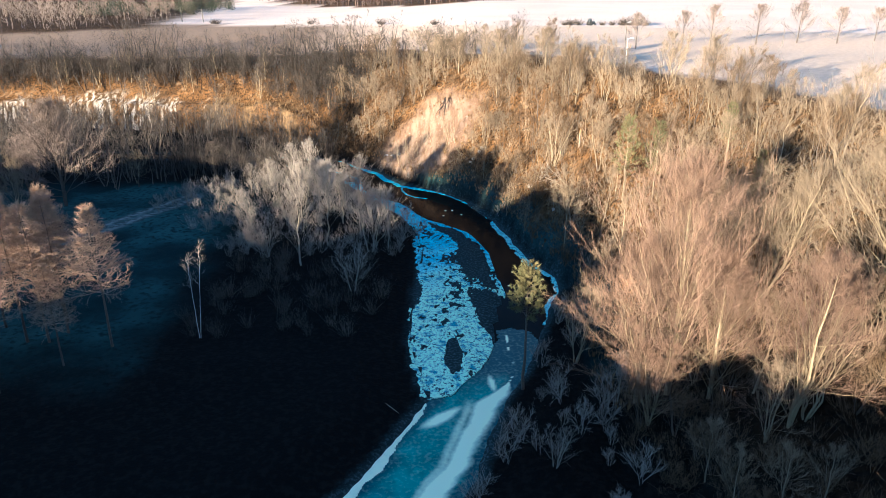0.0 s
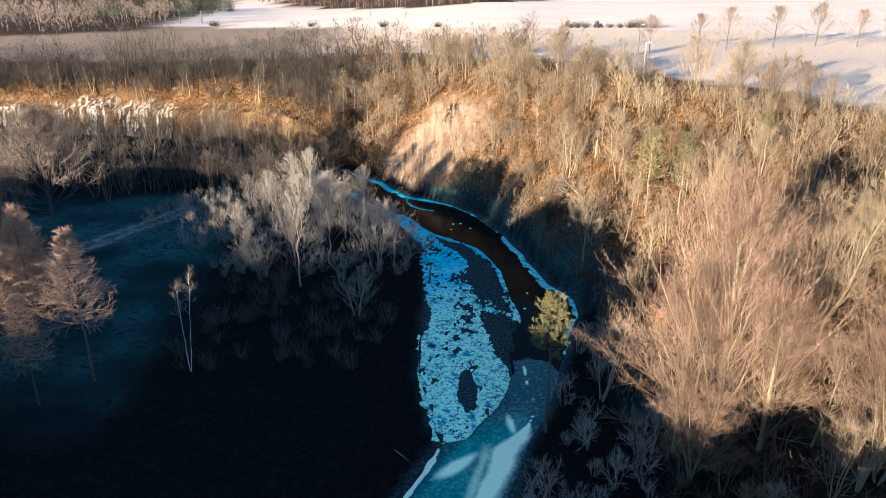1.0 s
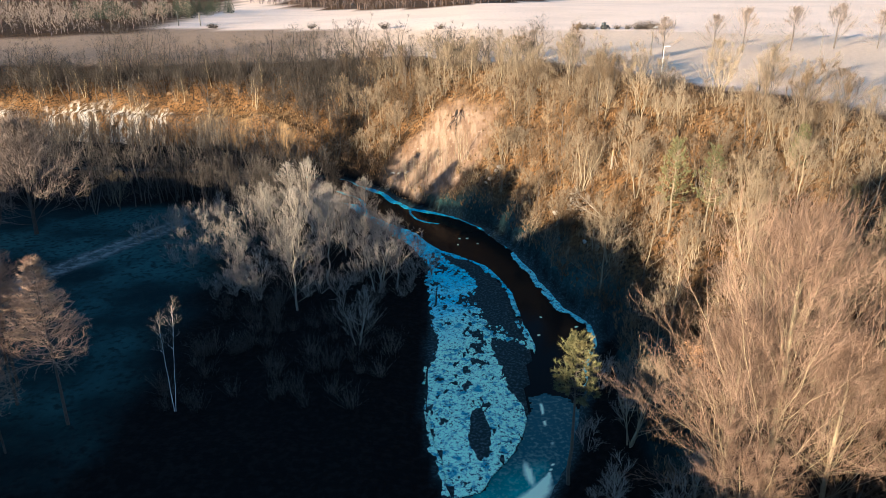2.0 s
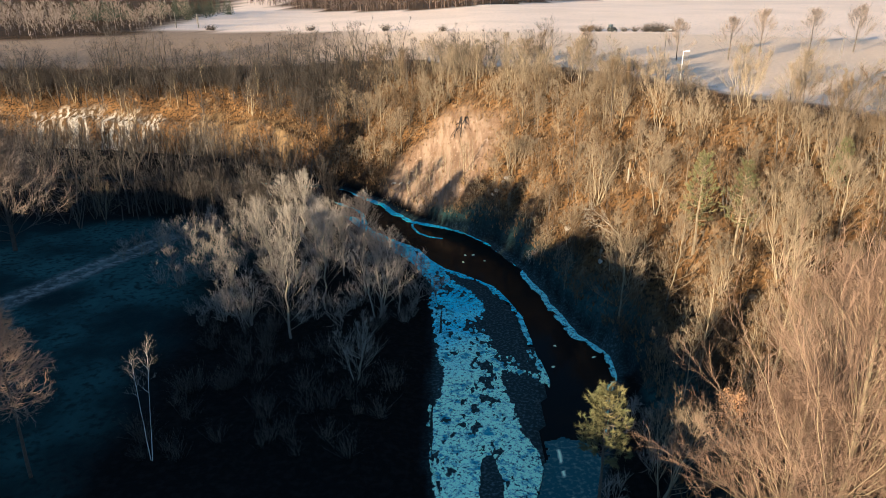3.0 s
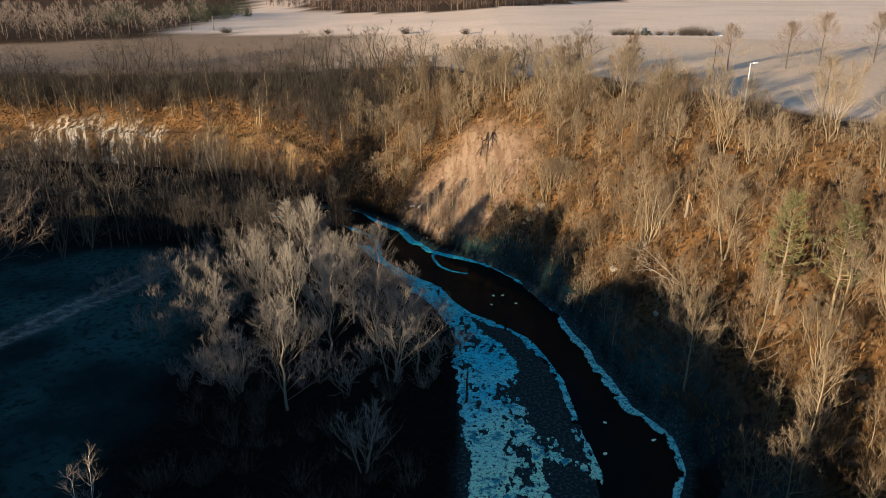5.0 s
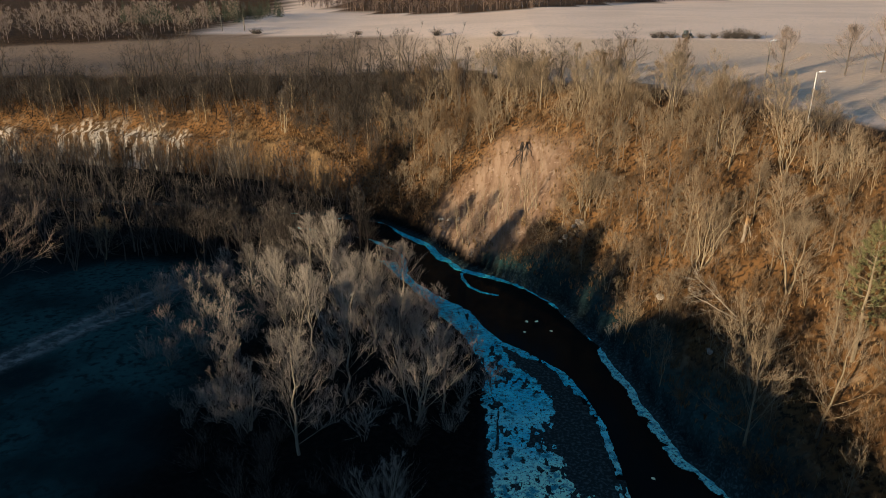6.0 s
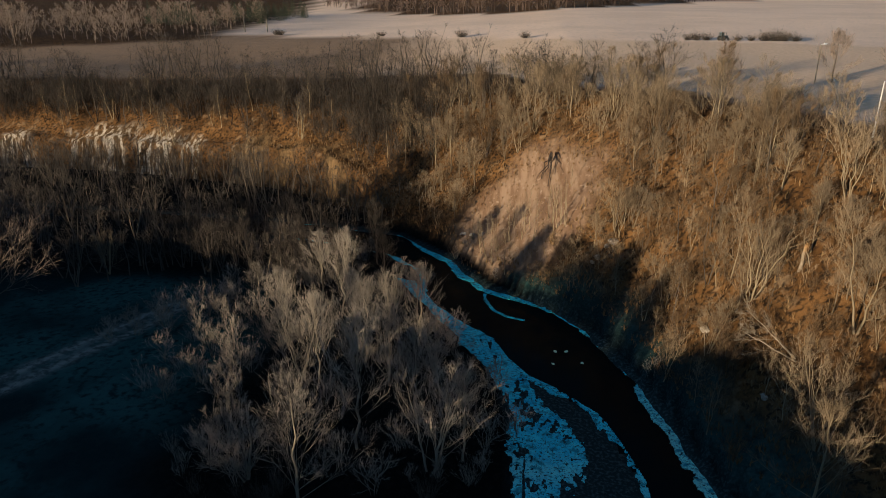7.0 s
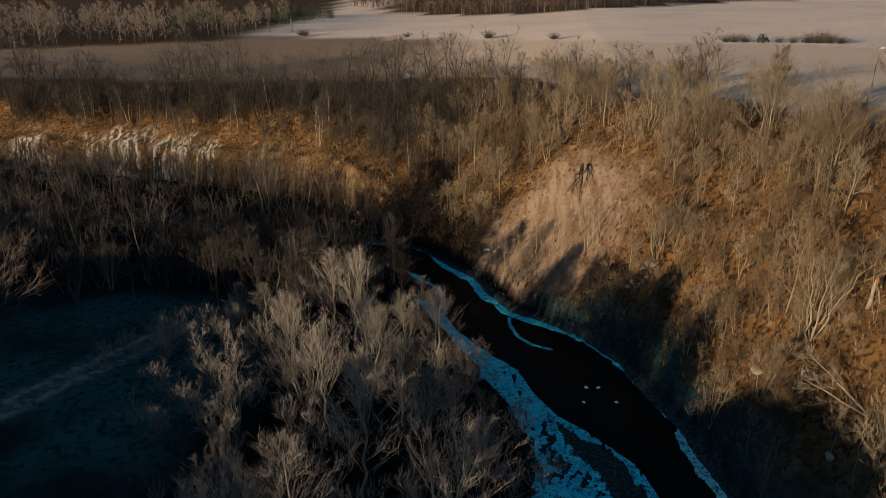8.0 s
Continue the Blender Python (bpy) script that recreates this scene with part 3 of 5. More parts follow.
def grow(seed, H, base=0.25, spread=0.3, limbs=22, sub=8, fine=4, tips=5, up=0.9, curl=0.25, stems=1, r0=0.2, tip_len=0.8, tip_w=0.035, lift=0.35, cone=False, lean=0.0, coarse=False, sway=0.006, flare=(0.12, 0.3), vase=None, bushy=0.62, stout=0.5, girth=0.36):
    """Trunk and crown, as triangles, of a leafless tree H metres tall."""
    rng = np.random.RandomState(seed)
    wood, crown = Soup(), Soup()
    for k in range(stems):
        h = H * (1 if k == 0 else rng.uniform(0.7, 0.97))
        a = rng.uniform(0, 6.28)
        out = np.array([np.cos(a), np.sin(a), 0]) * (rng.uniform(*flare) if stems > 1 else lean)
        n = 4 if coarse else 9
        s = np.linspace(0, 1, n)[:, None]
        trunk = np.array([0, 0, -0.4]) + out * 0.6 * (stems > 1) + (np.array([0, 0, 1]) + out) * s * (h + 0.4)
        trunk[1:] += rng.normal(0, sway * h, (n - 1, 3)) * (1, 1, 0)
        radii = r0 / (1 + 0.35 * (stems - 1)) * (1 - 0.93 * s[:, 0]) ** 0.9
        tube(wood, trunk, radii, 3 if coarse else 5)
        m = max(3, int(limbs / stems))
        turn = rng.uniform(0, 6.28)
        for i in range(m):
            rel = ((i + rng.uniform(0, 1)) / m) ** 0.85
            t = base + (0.97 - base) * rel
            at = t * (n - 1.001)
            j = int(at)
            p0 = trunk[j] + (trunk[j + 1] - trunk[j]) * (at - j)
            turn += 2.4 + rng.normal(0, 0.4)
            if cone:
                shape, rise = 1.04 - rel, rng.uniform(-0.05, 0.4)
            else:
                shape, rise = (1 - rel) ** 0.75 * (0.65 + 0.35 * min(1, rel * 4)) + 0.14, up * rng.uniform(0.55, 1.35) + rel * 0.6
            L = spread * h * shape * rng.uniform(0.7, 1.2)
            if vase:
                # long limbs that rise from a low fork, as far as the crown's dome
                e = radians(rng.uniform(*vase))
                rise = math.tan(e)
                L = (0.97 - t) * h * rng.uniform(0.62, 1.0) * (girth + (1 - girth) * math.sin(e)) + 0.05 * h
            d = unit(np.array([np.cos(turn), np.sin(turn), rise]))
            ln, sn = (3, 2) if coarse else (5, 3)
            p = limb(wood, rng, p0, d, L, curl, ln)
            r = max(0.026, r0 * 0.42 * (1 - t * 0.75) * rng.uniform(0.7, 1.1))
            r *= stout if vase else 1
            tube(crown if cone else wood, p, r * (1 - (0.78 if vase else 0.9) * np.linspace(0, 1, ln)))
            for q in range(sub):
                u = 0.22 + 0.78 * (q + rng.uniform(0, 1)) / sub
                b0 = u * (ln - 1.001)
                jj = int(b0)
                c0 = p[jj] + (p[jj + 1] - p[jj]) * (b0 - jj)
                d2 = unit(unit(p[jj + 1] - p[jj]) + rng.normal(0, 0.3 if vase else 0.5, 3) + (0, 0, 0.2 * up))
                L2 = (0.28 + 0.3 * (1 - u)) * L * rng.uniform(0.7, 1.3) * (bushy if vase else 1) + 0.35
                p2 = limb(crown, rng, c0, d2, L2, curl * 0.8, sn)
                tube(crown, p2, max(0.018, r * (0.46 if vase else 0.36)) * (1 - 0.85 * np.linspace(0, 1, sn)))
                twigs(crown, rng, p2, tips, tip_len, tip_w, lift)
                for w in range(fine):
                    v = rng.uniform(0.25, 1) * (sn - 1.001)
                    kk = int(v)
                    e0 = p2[kk] + (p2[kk + 1] - p2[kk]) * (v - kk)
                    d3 = unit(unit(p2[kk + 1] - p2[kk]) + rng.normal(0, 0.5, 3) + (0, 0, 0.25 * up))
                    p3 = limb(crown, rng, e0, d3, L2 * rng.uniform(0.35, 0.6) + 0.15, curl * 0.5, 2)
                    tube(crown, p3, np.array([0.016, 0.004]))
                    twigs(crown, rng, p3, tips, tip_len, tip_w, lift)
    return wood.arrays(), crown.arrays()


def thing_of(name, arrays, mats, label, category, group, part_names=("trunk", "crown"), at=(0, 0, 0, 0, 1)):
    """A tree as a thing: an Empty at its foot with trunk and crown under it."""
    x, y, z, turn, scale = at
    root = tagged(new(name), label, category, group)
    for (v, f), m, nm in zip(arrays, mats, part_names):
        part(nm, mesh_of(name + "_" + nm, v, f, m), root)
    root.matrix_basis = pose(x, y, z, 0, 0, turn) @ Matrix.Scale(scale, 4)
    return root


def placed(x, y, turn, scale, drop=0.0):
    return pose(x, y, ground_z(x, y) - drop, 0, 0, turn) @ Matrix.Scale(scale, 4)


def stuff(name, pieces, places, mat, label, category, flat=False):
    """Many copies of some triangle pieces as one object; places: rows x, y, turn, scale."""
    V, F, n = [], [], 0
    P = np.array(places)
    Z = land(P[:, 0], P[:, 1])
    for i, (x, y, turn, scale) in enumerate(places):
        v, f = pieces[i % len(pieces)]
        c, s = np.cos(turn), np.sin(turn)
        V.append(v @ np.array([[c, s, 0], [-s, c, 0], [0, 0, 1]]) * scale + (x, y, Z[i]))
        F.append(f + n)
        n += len(v)
    ob = part(name, mesh_of(name, np.concatenate(V), np.concatenate(F), mat))
    return tagged(ob, label, category, kind="stuff")


def both(arrays):
    (v1, f1), (v2, f2) = arrays
    return np.concatenate([v1, v2]), np.concatenate([f1, f2 + len(v1)])


rnd = np.random.RandomState(7)

BIG = [grow(11, 24, 0.05, 0.38, 100, 9, 4, 5, 0.35, 0.10, r0=0.36, tip_len=1.0, tip_w=0.021, lift=0.2, vase=(14, 86), bushy=0.6, stout=0.36, girth=0.5),
       grow(12, 22, 0.04, 0.40, 100, 9, 4, 5, 0.35, 0.09, stems=3, r0=0.40, tip_len=1.0, tip_w=0.021, lift=0.2, vase=(14, 86), bushy=0.6, stout=0.36, girth=0.5)]
MID = [grow(21, 13, 0.10, 0.36, 24, 7, 3, 4, 0.5, 0.10, r0=0.17, tip_len=0.8, tip_w=0.022, lift=0.2, vase=(12, 82), girth=0.5),
       grow(22, 13, 0.10, 0.28, 20, 6, 3, 4, 0.9, 0.25, r0=0.14, tip_len=0.8, tip_w=0.024),
       grow(23, 12, 0.05, 0.38, 30, 7, 3, 4, 0.5, 0.10, stems=4, r0=0.2, tip_len=0.8, tip_w=0.022, lift=0.2, vase=(12, 82), girth=0.5),
       grow(24, 14, 0.16, 0.3, 20, 6, 3, 4, 0.8, 0.2, r0=0.16, tip_len=0.8, tip_w=0.024, lean=0.12),
       grow(25, 12, 0.16, 0.36, 32, 6, 3, 4, 0.5, 0.12, stems=5, r0=0.26, tip_len=0.8, tip_w=0.022, flare=(0.15, 0.5), sway=0.012, vase=(25, 82), girth=0.5),
       grow(26, 14, 0.18, 0.34, 24, 7, 3, 4, 0.6, 0.2, stems=2, r0=0.22, tip_len=0.8, tip_w=0.022, flare=(0.08, 0.3), sway=0.012)]
OPEN = [grow(28, 13, 0.10, 0.36, 44, 7, 3, 3, 0.5, 0.12, r0=0.19, tip_len=0.7, tip_w=0.017, lift=0.2, vase=(18, 84), stout=0.42, girth=0.5, bushy=0.6, sway=0.012),
        grow(29, 12, 0.06, 0.38, 46, 7, 3, 3, 0.5, 0.10, stems=4, r0=0.28, tip_len=0.7, tip_w=0.017, lift=0.2, vase=(24, 82), stout=0.42, girth=0.5, bushy=0.6, flare=(0.12, 0.35), sway=0.012),
        grow(30, 14, 0.22, 0.32, 40, 7, 3, 3, 0.6, 0.16, r0=0.17, tip_len=0.7, tip_w=0.017, vase=(35, 84), stout=0.42, lean=0.08, bushy=0.6, sway=0.012)]
BROAD = grow(27, 18, 0.10, 0.52, 70, 10, 4, 6, 0.4, 0.10, r0=0.36, tip_len=1.0, tip_w=0.026, lift=0.2, vase=(12, 78), bushy=0.85)
SLIM = [grow(s, 11, 0.3, 0.14, 9, 3, 1, 3, 1.2, 0.15, stems=1 + s % 2, r0=0.12, tip_len=0.5, tip_w=0.016, sway=0.012, flare=(0.05, 0.15)) for s in (55, 56, 57)]
THIN = [grow(s, 9, 0.15, 0.3, 14, 5, 2, 4, 0.7, 0.2, stems=1 + s % 3, r0=0.08, tip_len=0.6, tip_w=0.018, lift=0.15, sway=0.012, flare=(0.1, 0.3)) for s in (34, 35, 36)]
FAR = [grow(s, 13, 0.06, 0.4, 13, 4, 0, 6, 0.6, 0.12, r0=0.13, tip_len=1.6, tip_w=0.13, coarse=True, vase=(4, 84), girth=0.6, bushy=0.8) for s in (41, 42, 43, 44)]
EDGE = [grow(s, 14, 0.05, 0.4, 13, 3, 0, 5, 0.9, 0.2, r0=0.3, tip_len=2.2, tip_w=0.34, coarse=True, vase=(20, 85), girth=0.4) for s in (47, 48, 49)]
SHRUB = [grow(s, 3.2, 0.1, 0.46, 15, 4, 1, 6, 0.9, 0.15, stems=5, r0=0.045, tip_len=0.5, tip_w=0.017, lift=0.15, coarse=True) for s in (51, 52, 53, 54)]
BROW_TREE = [grow(s, 11.5, 0.12, 0.4, 14, 4, 1, 3, 0.4, 0.08, stems=1 + s % 2, r0=0.22, tip_len=0.9, tip_w=0.036, lift=0.0, coarse=True, sway=0.04, flare=(0.1, 0.4), lean=0.07 * (s % 4), vase=(-4, 74), girth=0.72, bushy=0.75) for s in (36, 37, 38, 39, 40)]
ROW_TREE = [grow(s, 9.5, 0.12, 0.42, 34, 7, 3, 4, 0.5, 0.1, r0=0.17, tip_len=0.8, tip_w=0.022, sway=0.003, vase=(5, 80), bushy=0.66, girth=0.68) for s in (45, 46)]


def brush(seed, stems=22, side=8, high=2.2, wide=0.55):
    """A low thicket of wands that fan out of one root."""
    rng = np.random.RandomState(seed)
    s = Soup()
    for k in range(stems):
        d = unit(np.array([rng.normal(0, wide), rng.normal(0, wide), 1.0]))
        p0 = np.array([rng.normal(0, 0.35), rng.normal(0, 0.35), -0.1])
        p = np.stack([p0, p0 + d * high * rng.uniform(0.5, 1.1)])
        twigs(s, rng, np.stack([p[0], p[0] + (p[1] - p[0]) * 0.01]), 1, np.linalg.norm(p[1] - p[0]), 0.022, 0.0, 0.0)
        twigs(s, rng, p, side, 0.6, 0.02, 0.2, 1.1)
    return s.arrays()


BRUSH = [brush(s) for s in (91, 92, 93, 94, 95)]
WANDS = [brush(s, 34, 13, 3.3, 0.42) for s in (101, 102, 103, 104)]
LARCH = [grow(s, 17, 0.40, 0.185, 110, 6, 1, 12, 0.2, 0.08, r0=0.17, tip_len=0.55, tip_w=0.018, lift=0.1, cone=True, sway=0.003) for s in (61, 62)]
BIRCH = [grow(71, 15, 0.55, 0.10, 16, 3, 2, 3, 1.3, 0.1, stems=2, r0=0.07, tip_len=0.8, tip_w=0.02, sway=0.002, flare=(0.06, 0.17))]

made = {}


def plant(kind, arrays, mats, label, category, group, x, y, scale, turn=None, drop=0.2):
    """Plants a tree; the first of a kind is built and the rest are copies that share its meshes."""
    turn = rnd.uniform(0, 360) if turn is None else turn
    key = (kind, id(arrays), label)
    if key not in made:
        made[key] = thing_of(kind, arrays, mats, label, category, group)
        made[key].matrix_basis = placed(x, y, turn, scale, drop)
        return made[key]
    first = made[key]
    ob = copy_thing(first, Matrix.Identity(4))
    ob.matrix_basis = placed(x, y, turn, scale, drop)
    return ob


# the great trees on the near bank
for x, y, k, sc, tn in [(23.0, 60.5, 0, 1.0, 20), (29.9, 50, 1, 0.76, 200), (38.5, 52, 0, 0.95, 300), (33.5, 66, 1, 0.75, 250), (36, 38, 1, 0.7, 60), (42, 60, 0, 0.7, 140), (20.0, 61, 0, 0.72, 60), (20.3, 57.2, 1, 0.5, 100), (26, 57.5, 0, 0.62, 80), (46, 50, 1, 0.8, 10)]:
    yellow = x > 33
    plant("bare_tree", BIG[k], (BARK_PALE, TWIG if yellow else TWIG_PINK), "tall leafless broadleaf tree with sunlit yellowish twigs" if yellow else "tall leafless broadleaf tree with sunlit pinkish twigs", "tree", "great bare trees", x, y, sc, tn)

# trees of the thicket on the inner bank
for x, y, k, sc, tn in [(-23, 103, 0, 1.0, 0), (-12.5, 109.5, 1, 0.95, 40), (-9.5, 112, 0, 0.75, 80), (-29, 106, 1, 0.62, 120), (-29, 142, 2, 0.85, 160), (-20, 112, 2, 1.0, 200),
                        (-26, 121, 2, 0.88, 30), (-19, 124, 0, 0.78, 70), (-33, 111, 1, 0.5, 110), (-36, 122, 1, 0.5, 150), (-17, 134, 2, 0.75, 190), (-25, 133, 0, 0.78, 230),
                        (-34, 133, 2, 0.7, 270), (-42, 128, 1, 0.4, 310), (-41, 142, 0, 0.55, 350), (10.5, 53, 1, 0.4, 10), (18.5, 62, 0, 0.45, 30), (-13.4, 93, 1, 0.62, 60),
                        (-15, 118, 0, 0.8, 300), (-22, 141, 1, 0.7, 20), (-33, 146, 0, 0.8, 90), (-14, 127, 1, 0.58, 140), (-30, 126, 1, 0.85, 250), (-23, 129, 2, 0.78, 100), (-18.5, 143, 0, 0.6, 10), (-37, 139, 1, 0.6, 50)]:
    plant("bare_tree", OPEN[k], (BARK_GREY, TWIG_GREY), "grey leafless tree in a riverside thicket", "tree", "thicket trees", x, y, sc, tn)

# smaller trees under the great ones, darkened for the shade between them
for x, y, k, sc in [(19.5, 57, 2, 0.5), (22, 54.5, 2, 0.55), (27, 56, 4, 0.55), (25, 53.5, 2, 0.45), (28.5, 60, 2, 0.6), (33, 56, 4, 0.6), (21.5, 65, 4, 0.6), (26.5, 67, 2, 0.7), (34, 48, 2, 0.5), (29, 74, 4, 0.8), (37, 62, 2, 0.7)]:
    plant("bare_tree", MID[k], (BARK_DARK, TWIG_BROWN), "small leafless tree below great trees", "tree", "lower trees", x, y, sc)

# trees of the sunny valley side
for x, y, k, sc in [(22, 110.5, 2, 0.85), (19.8, 105, 0, 0.85), (24.5, 88.5, 1, 0.95), (16, 73, 2, 0.95), (25, 103, 3, 0.85), (27.5, 132, 1, 0.6), (16.7, 128, 2, 0.6), (14, 138.5, 2, 0.6), (29, 82, 1, 1.1), (31, 70, 0, 1.1), (43, 109, 2, 0.6), (9, 148, 2, 0.5)]:
    plant("bare_tree", MID[k], (BARK, TWIG), "leafless tree on a brown wooded slope", "tree", "slope trees", x, y, sc)
n = 0
while n < 235:
    x, y = rnd.uniform(-30, 74), rnd.uniform(28, 222)
    p = np.array([x]), np.array([y])
    if not within(*p, SIDE)[0] or np.hypot((x + 4) / 13.5, (y - 170) / 12.5) < 1 or away(*p, FOOT)[0] < 2.5 or (18 < x < 38 and 84 < y < 128 and rnd.uniform() < 0.55):
        continue
    k = (0, 4, 5, 2, 4, 3, 2, 0)[n % 8]
    dark = n % 5 in (1, 3)
    plant("bare_tree", MID[k], (BARK_DARK, TWIG_BROWN) if dark else (BARK, TWIG), "dark-barked leafless tree on a brown wooded slope" if dark else "leafless tree on a brown wooded slope", "tree", "slope trees", x, y, rnd.uniform(0.45, 0.92) * (0.6 if away(*p, FOOT)[0] < 9 else 1))
    n += 1

for i in range(30):
    a, r = rnd.uniform(0, 6.28), rnd.uniform(0, 1) ** 0.5
    plant("sapling", SLIM[i % 3], (BARK, TWIG), "thin leafless sapling on a bare earth slip", "sapling", "saplings", -4 + 10 * r * np.cos(a), 167.5 + 8 * r * np.sin(a), rnd.uniform(0.4, 0.6) - 0.2 * np.sin(a))

for i in range(34):
    k = rnd.uniform(0, 1)
    x = 58 - 62 * k
    y = np.interp(-x, [-60, -52, -38, -27, -16, 8], [60, 105, 137, 160, 182, 204]) + rnd.uniform(-3, 4)
    if abs(y - 140) < 5:
        continue
    plant("bare_tree", MID[(0, 5, 4, 2, 0)[i % 5]], (BARK_DARK, TWIG), "small leafless tree at the top of a slope", "tree", "brow trees", x, y, rnd.uniform(0.38, 0.72))

n = 0
while n < 225:
    x, y = rnd.uniform(-30, 70), rnd.uniform(62, 215)
    p = np.array([x]), np.array([y])
    if not within(*p, SIDE)[0] or np.hypot((x + 4) / 14, (y - 170) / 13) < 1 or (18 < x < 38 and 84 < y < 128 and rnd.uniform() < 0.55):
        continue
    plant("sapling", THIN[n % 3], (BARK_DARK, TWIG) if n % 3 == 1 else (BARK, TWIG), "thin leafless sapling on a brown wooded slope", "sapling", "slope saplings", x, y, rnd.uniform(0.35, 0.8))
    n += 1

# woods under and on the far bluff, their shade put into dark twig colours
foot_wood, shade_wood, bluff_wood = [], [], []
while len(foot_wood) < 290:
    x, y = rnd.uniform(-160, -28), rnd.uniform(176, 216)
    p = np.array([x]), np.array([y])
    if not (within(*p, RIVER)[0] or within(*p, SIDE)[0] and away(*p, FOOT)[0] > 2.5):
        foot_wood.append((x, y, rnd.uniform(0, 6.28), rnd.uniform(0.5, 1.0)))
while len(shade_wood) < 260:
    x, y = rnd.uniform(-150, -33), rnd.uniform(146, 186)
    p = np.array([x]), np.array([y])
    if not within(*p, RIVER)[0] and not within(*p, SIDE)[0] and y > 149 + 3 * np.sin(x * 0.2):
        shade_wood.append((x, y, rnd.uniform(0, 6.28), rnd.uniform(0.5, 0.95)))
while len(bluff_wood) < 330:
    x, y = rnd.uniform(-150, -22), rnd.uniform(192, 245)
    p = np.array([x]), np.array([y])
    if within(*p, SIDE)[0] and away(*p, FOOT)[0] > rnd.uniform(8, 17):
        bluff_wood.append((x, y, rnd.uniform(0, 6.28), rnd.uniform(0.4, 0.85)))
tangle = []
while len(tangle) < 270:
    x, y = rnd.uniform(-150, -24), rnd.uniform(190, 246)
    p = np.array([x]), np.array([y])
    if within(*p, SIDE)[0] and away(*p, FOOT)[0] > rnd.uniform(7, 15):
        tangle.append((x, y, rnd.uniform(0, 6.28), rnd.uniform(0.8, 1.9)))
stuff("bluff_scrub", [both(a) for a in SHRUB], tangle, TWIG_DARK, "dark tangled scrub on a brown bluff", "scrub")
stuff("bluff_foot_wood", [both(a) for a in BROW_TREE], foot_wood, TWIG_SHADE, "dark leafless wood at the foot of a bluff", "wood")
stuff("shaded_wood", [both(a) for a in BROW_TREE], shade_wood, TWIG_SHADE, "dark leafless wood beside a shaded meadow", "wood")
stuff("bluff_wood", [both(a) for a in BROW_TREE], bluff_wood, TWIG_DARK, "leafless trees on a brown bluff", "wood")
for x, y, sc in [(-83, 128, 0.9), (-96, 130, 1.0), (-70, 152, 0.7), (-100, 142, 1.0)]:
    plant("bare_tree", MID[2], (BARK, TWIG), "broad leafless tree at a meadow's edge", "tree", "meadow trees", x, y, sc)
for x, y, k, sc in [(-77, 134, 0, 1.12), (-88, 141, 1, 0.6)]:
    plant("bare_tree", BIG[k] if k else BROAD, (BARK_DARK, TWIG_FAR), "broad leafless tree at a meadow's edge", "tree", "meadow trees", x, y, sc)

for x, y, sc in [(-51, 134.5, 1.5), (-54, 132, 1.3), (-56.5, 129.5, 1.1), (-49, 137, 1.6), (-46.5, 134, 1.4), (-44, 131, 1.3), (-47, 126, 1.2), (-41, 122, 1.3), (-52.5, 136, 1.4), (-50, 132, 1.2),
                 (-47.5, 139, 1.5), (-44.5, 136, 1.4), (-42, 134, 1.5), (-40, 130, 1.4), (-39, 126, 1.3), (-44, 140, 1.4), (-40, 137, 1.5), (-37, 118, 1.4), (-43, 118, 1.1)]:
    plant("shrub", SHRUB[int(y) % 4], (BARK, TWIG_GREY), "pale leafless shrub beside a meadow track", "shrub", "track shrubs", x, y, sc)
# bank trees, with the bank's shade put into their dark bark and twigs
for i in range(34):
    x, y = rnd.uniform(-62, -24), rnd.uniform(147, 171)
    p = np.array([x]), np.array([y])
    if within(*p, RIVER)[0] or away(*p, BANK_L)[0] < 1.5:
        continue
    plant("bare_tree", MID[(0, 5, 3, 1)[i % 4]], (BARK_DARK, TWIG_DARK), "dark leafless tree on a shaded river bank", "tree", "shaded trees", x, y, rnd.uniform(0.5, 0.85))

for i in range(26):
    x = rnd.uniform(-135, -30)
    y = np.interp(x, [-150, -100, -62, -30], [228, 223, 211, 197]) + rnd.uniform(-3, 9)
    plant("bare_tree", MID[(1, 3, 5)[i % 3]], (BARK_PALE, TWIG_DARK), "leafless tree with a pale trunk on a brown bluff", "tree", "bluff trees", x, y, rnd.uniform(0.45, 0.8))

# thick bushes on the brow beside the field
for x, y, sc in [(29, 155, 1.5), (31, 152.5, 1.6), (33, 150, 1.4), (30, 157.5, 1.5), (27.5, 159, 1.3), (35, 148, 1.3), (32, 155.5, 1.5), (38.5, 141, 0.9), (39.5, 139.5, 0.8), (34, 152.5, 1.4), (31.5, 158, 1.2)]:
    plant("shrub", SHRUB[int(y) % 4], (BARK_DARK, TWIG), "thick leafless bush on the brow of a slope", "shrub", "brow bushes", x, y, sc)

for x, y, sc in [(35.7, 137.1, 1.25), (36.7, 135.5, 1.1)]:
    plant("shrub", SHRUB[1], (BARK_DARK, TWIG_DARK), "dark dense bush at the edge of a pale field", "shrub", "dark bushes", x, y, sc)

# larches, birch and pine
for x, y, k, sc in [(-41.2, 75.5, 0, 1.1), (-48.3, 78.8, 1, 1.12), (-49.4, 76.2, 1, 1.1), (-52, 76, 0, 1.15), (-49, 65, 0, 1.2), (-57, 80, 1, 1.1), (-44.7, 70.6, 1, 0.78), (-61, 70, 0, 1.2), (-66, 84, 0, 1.15), (-50.3, 82.4, 0, 1.12), (-55, 70, 1, 1.25)]:
    plant("larch", LARCH[k], (BARK_DARK, TWIG_RED), "leafless larch with orange-brown twigs", "larch", "larches", x, y, sc)
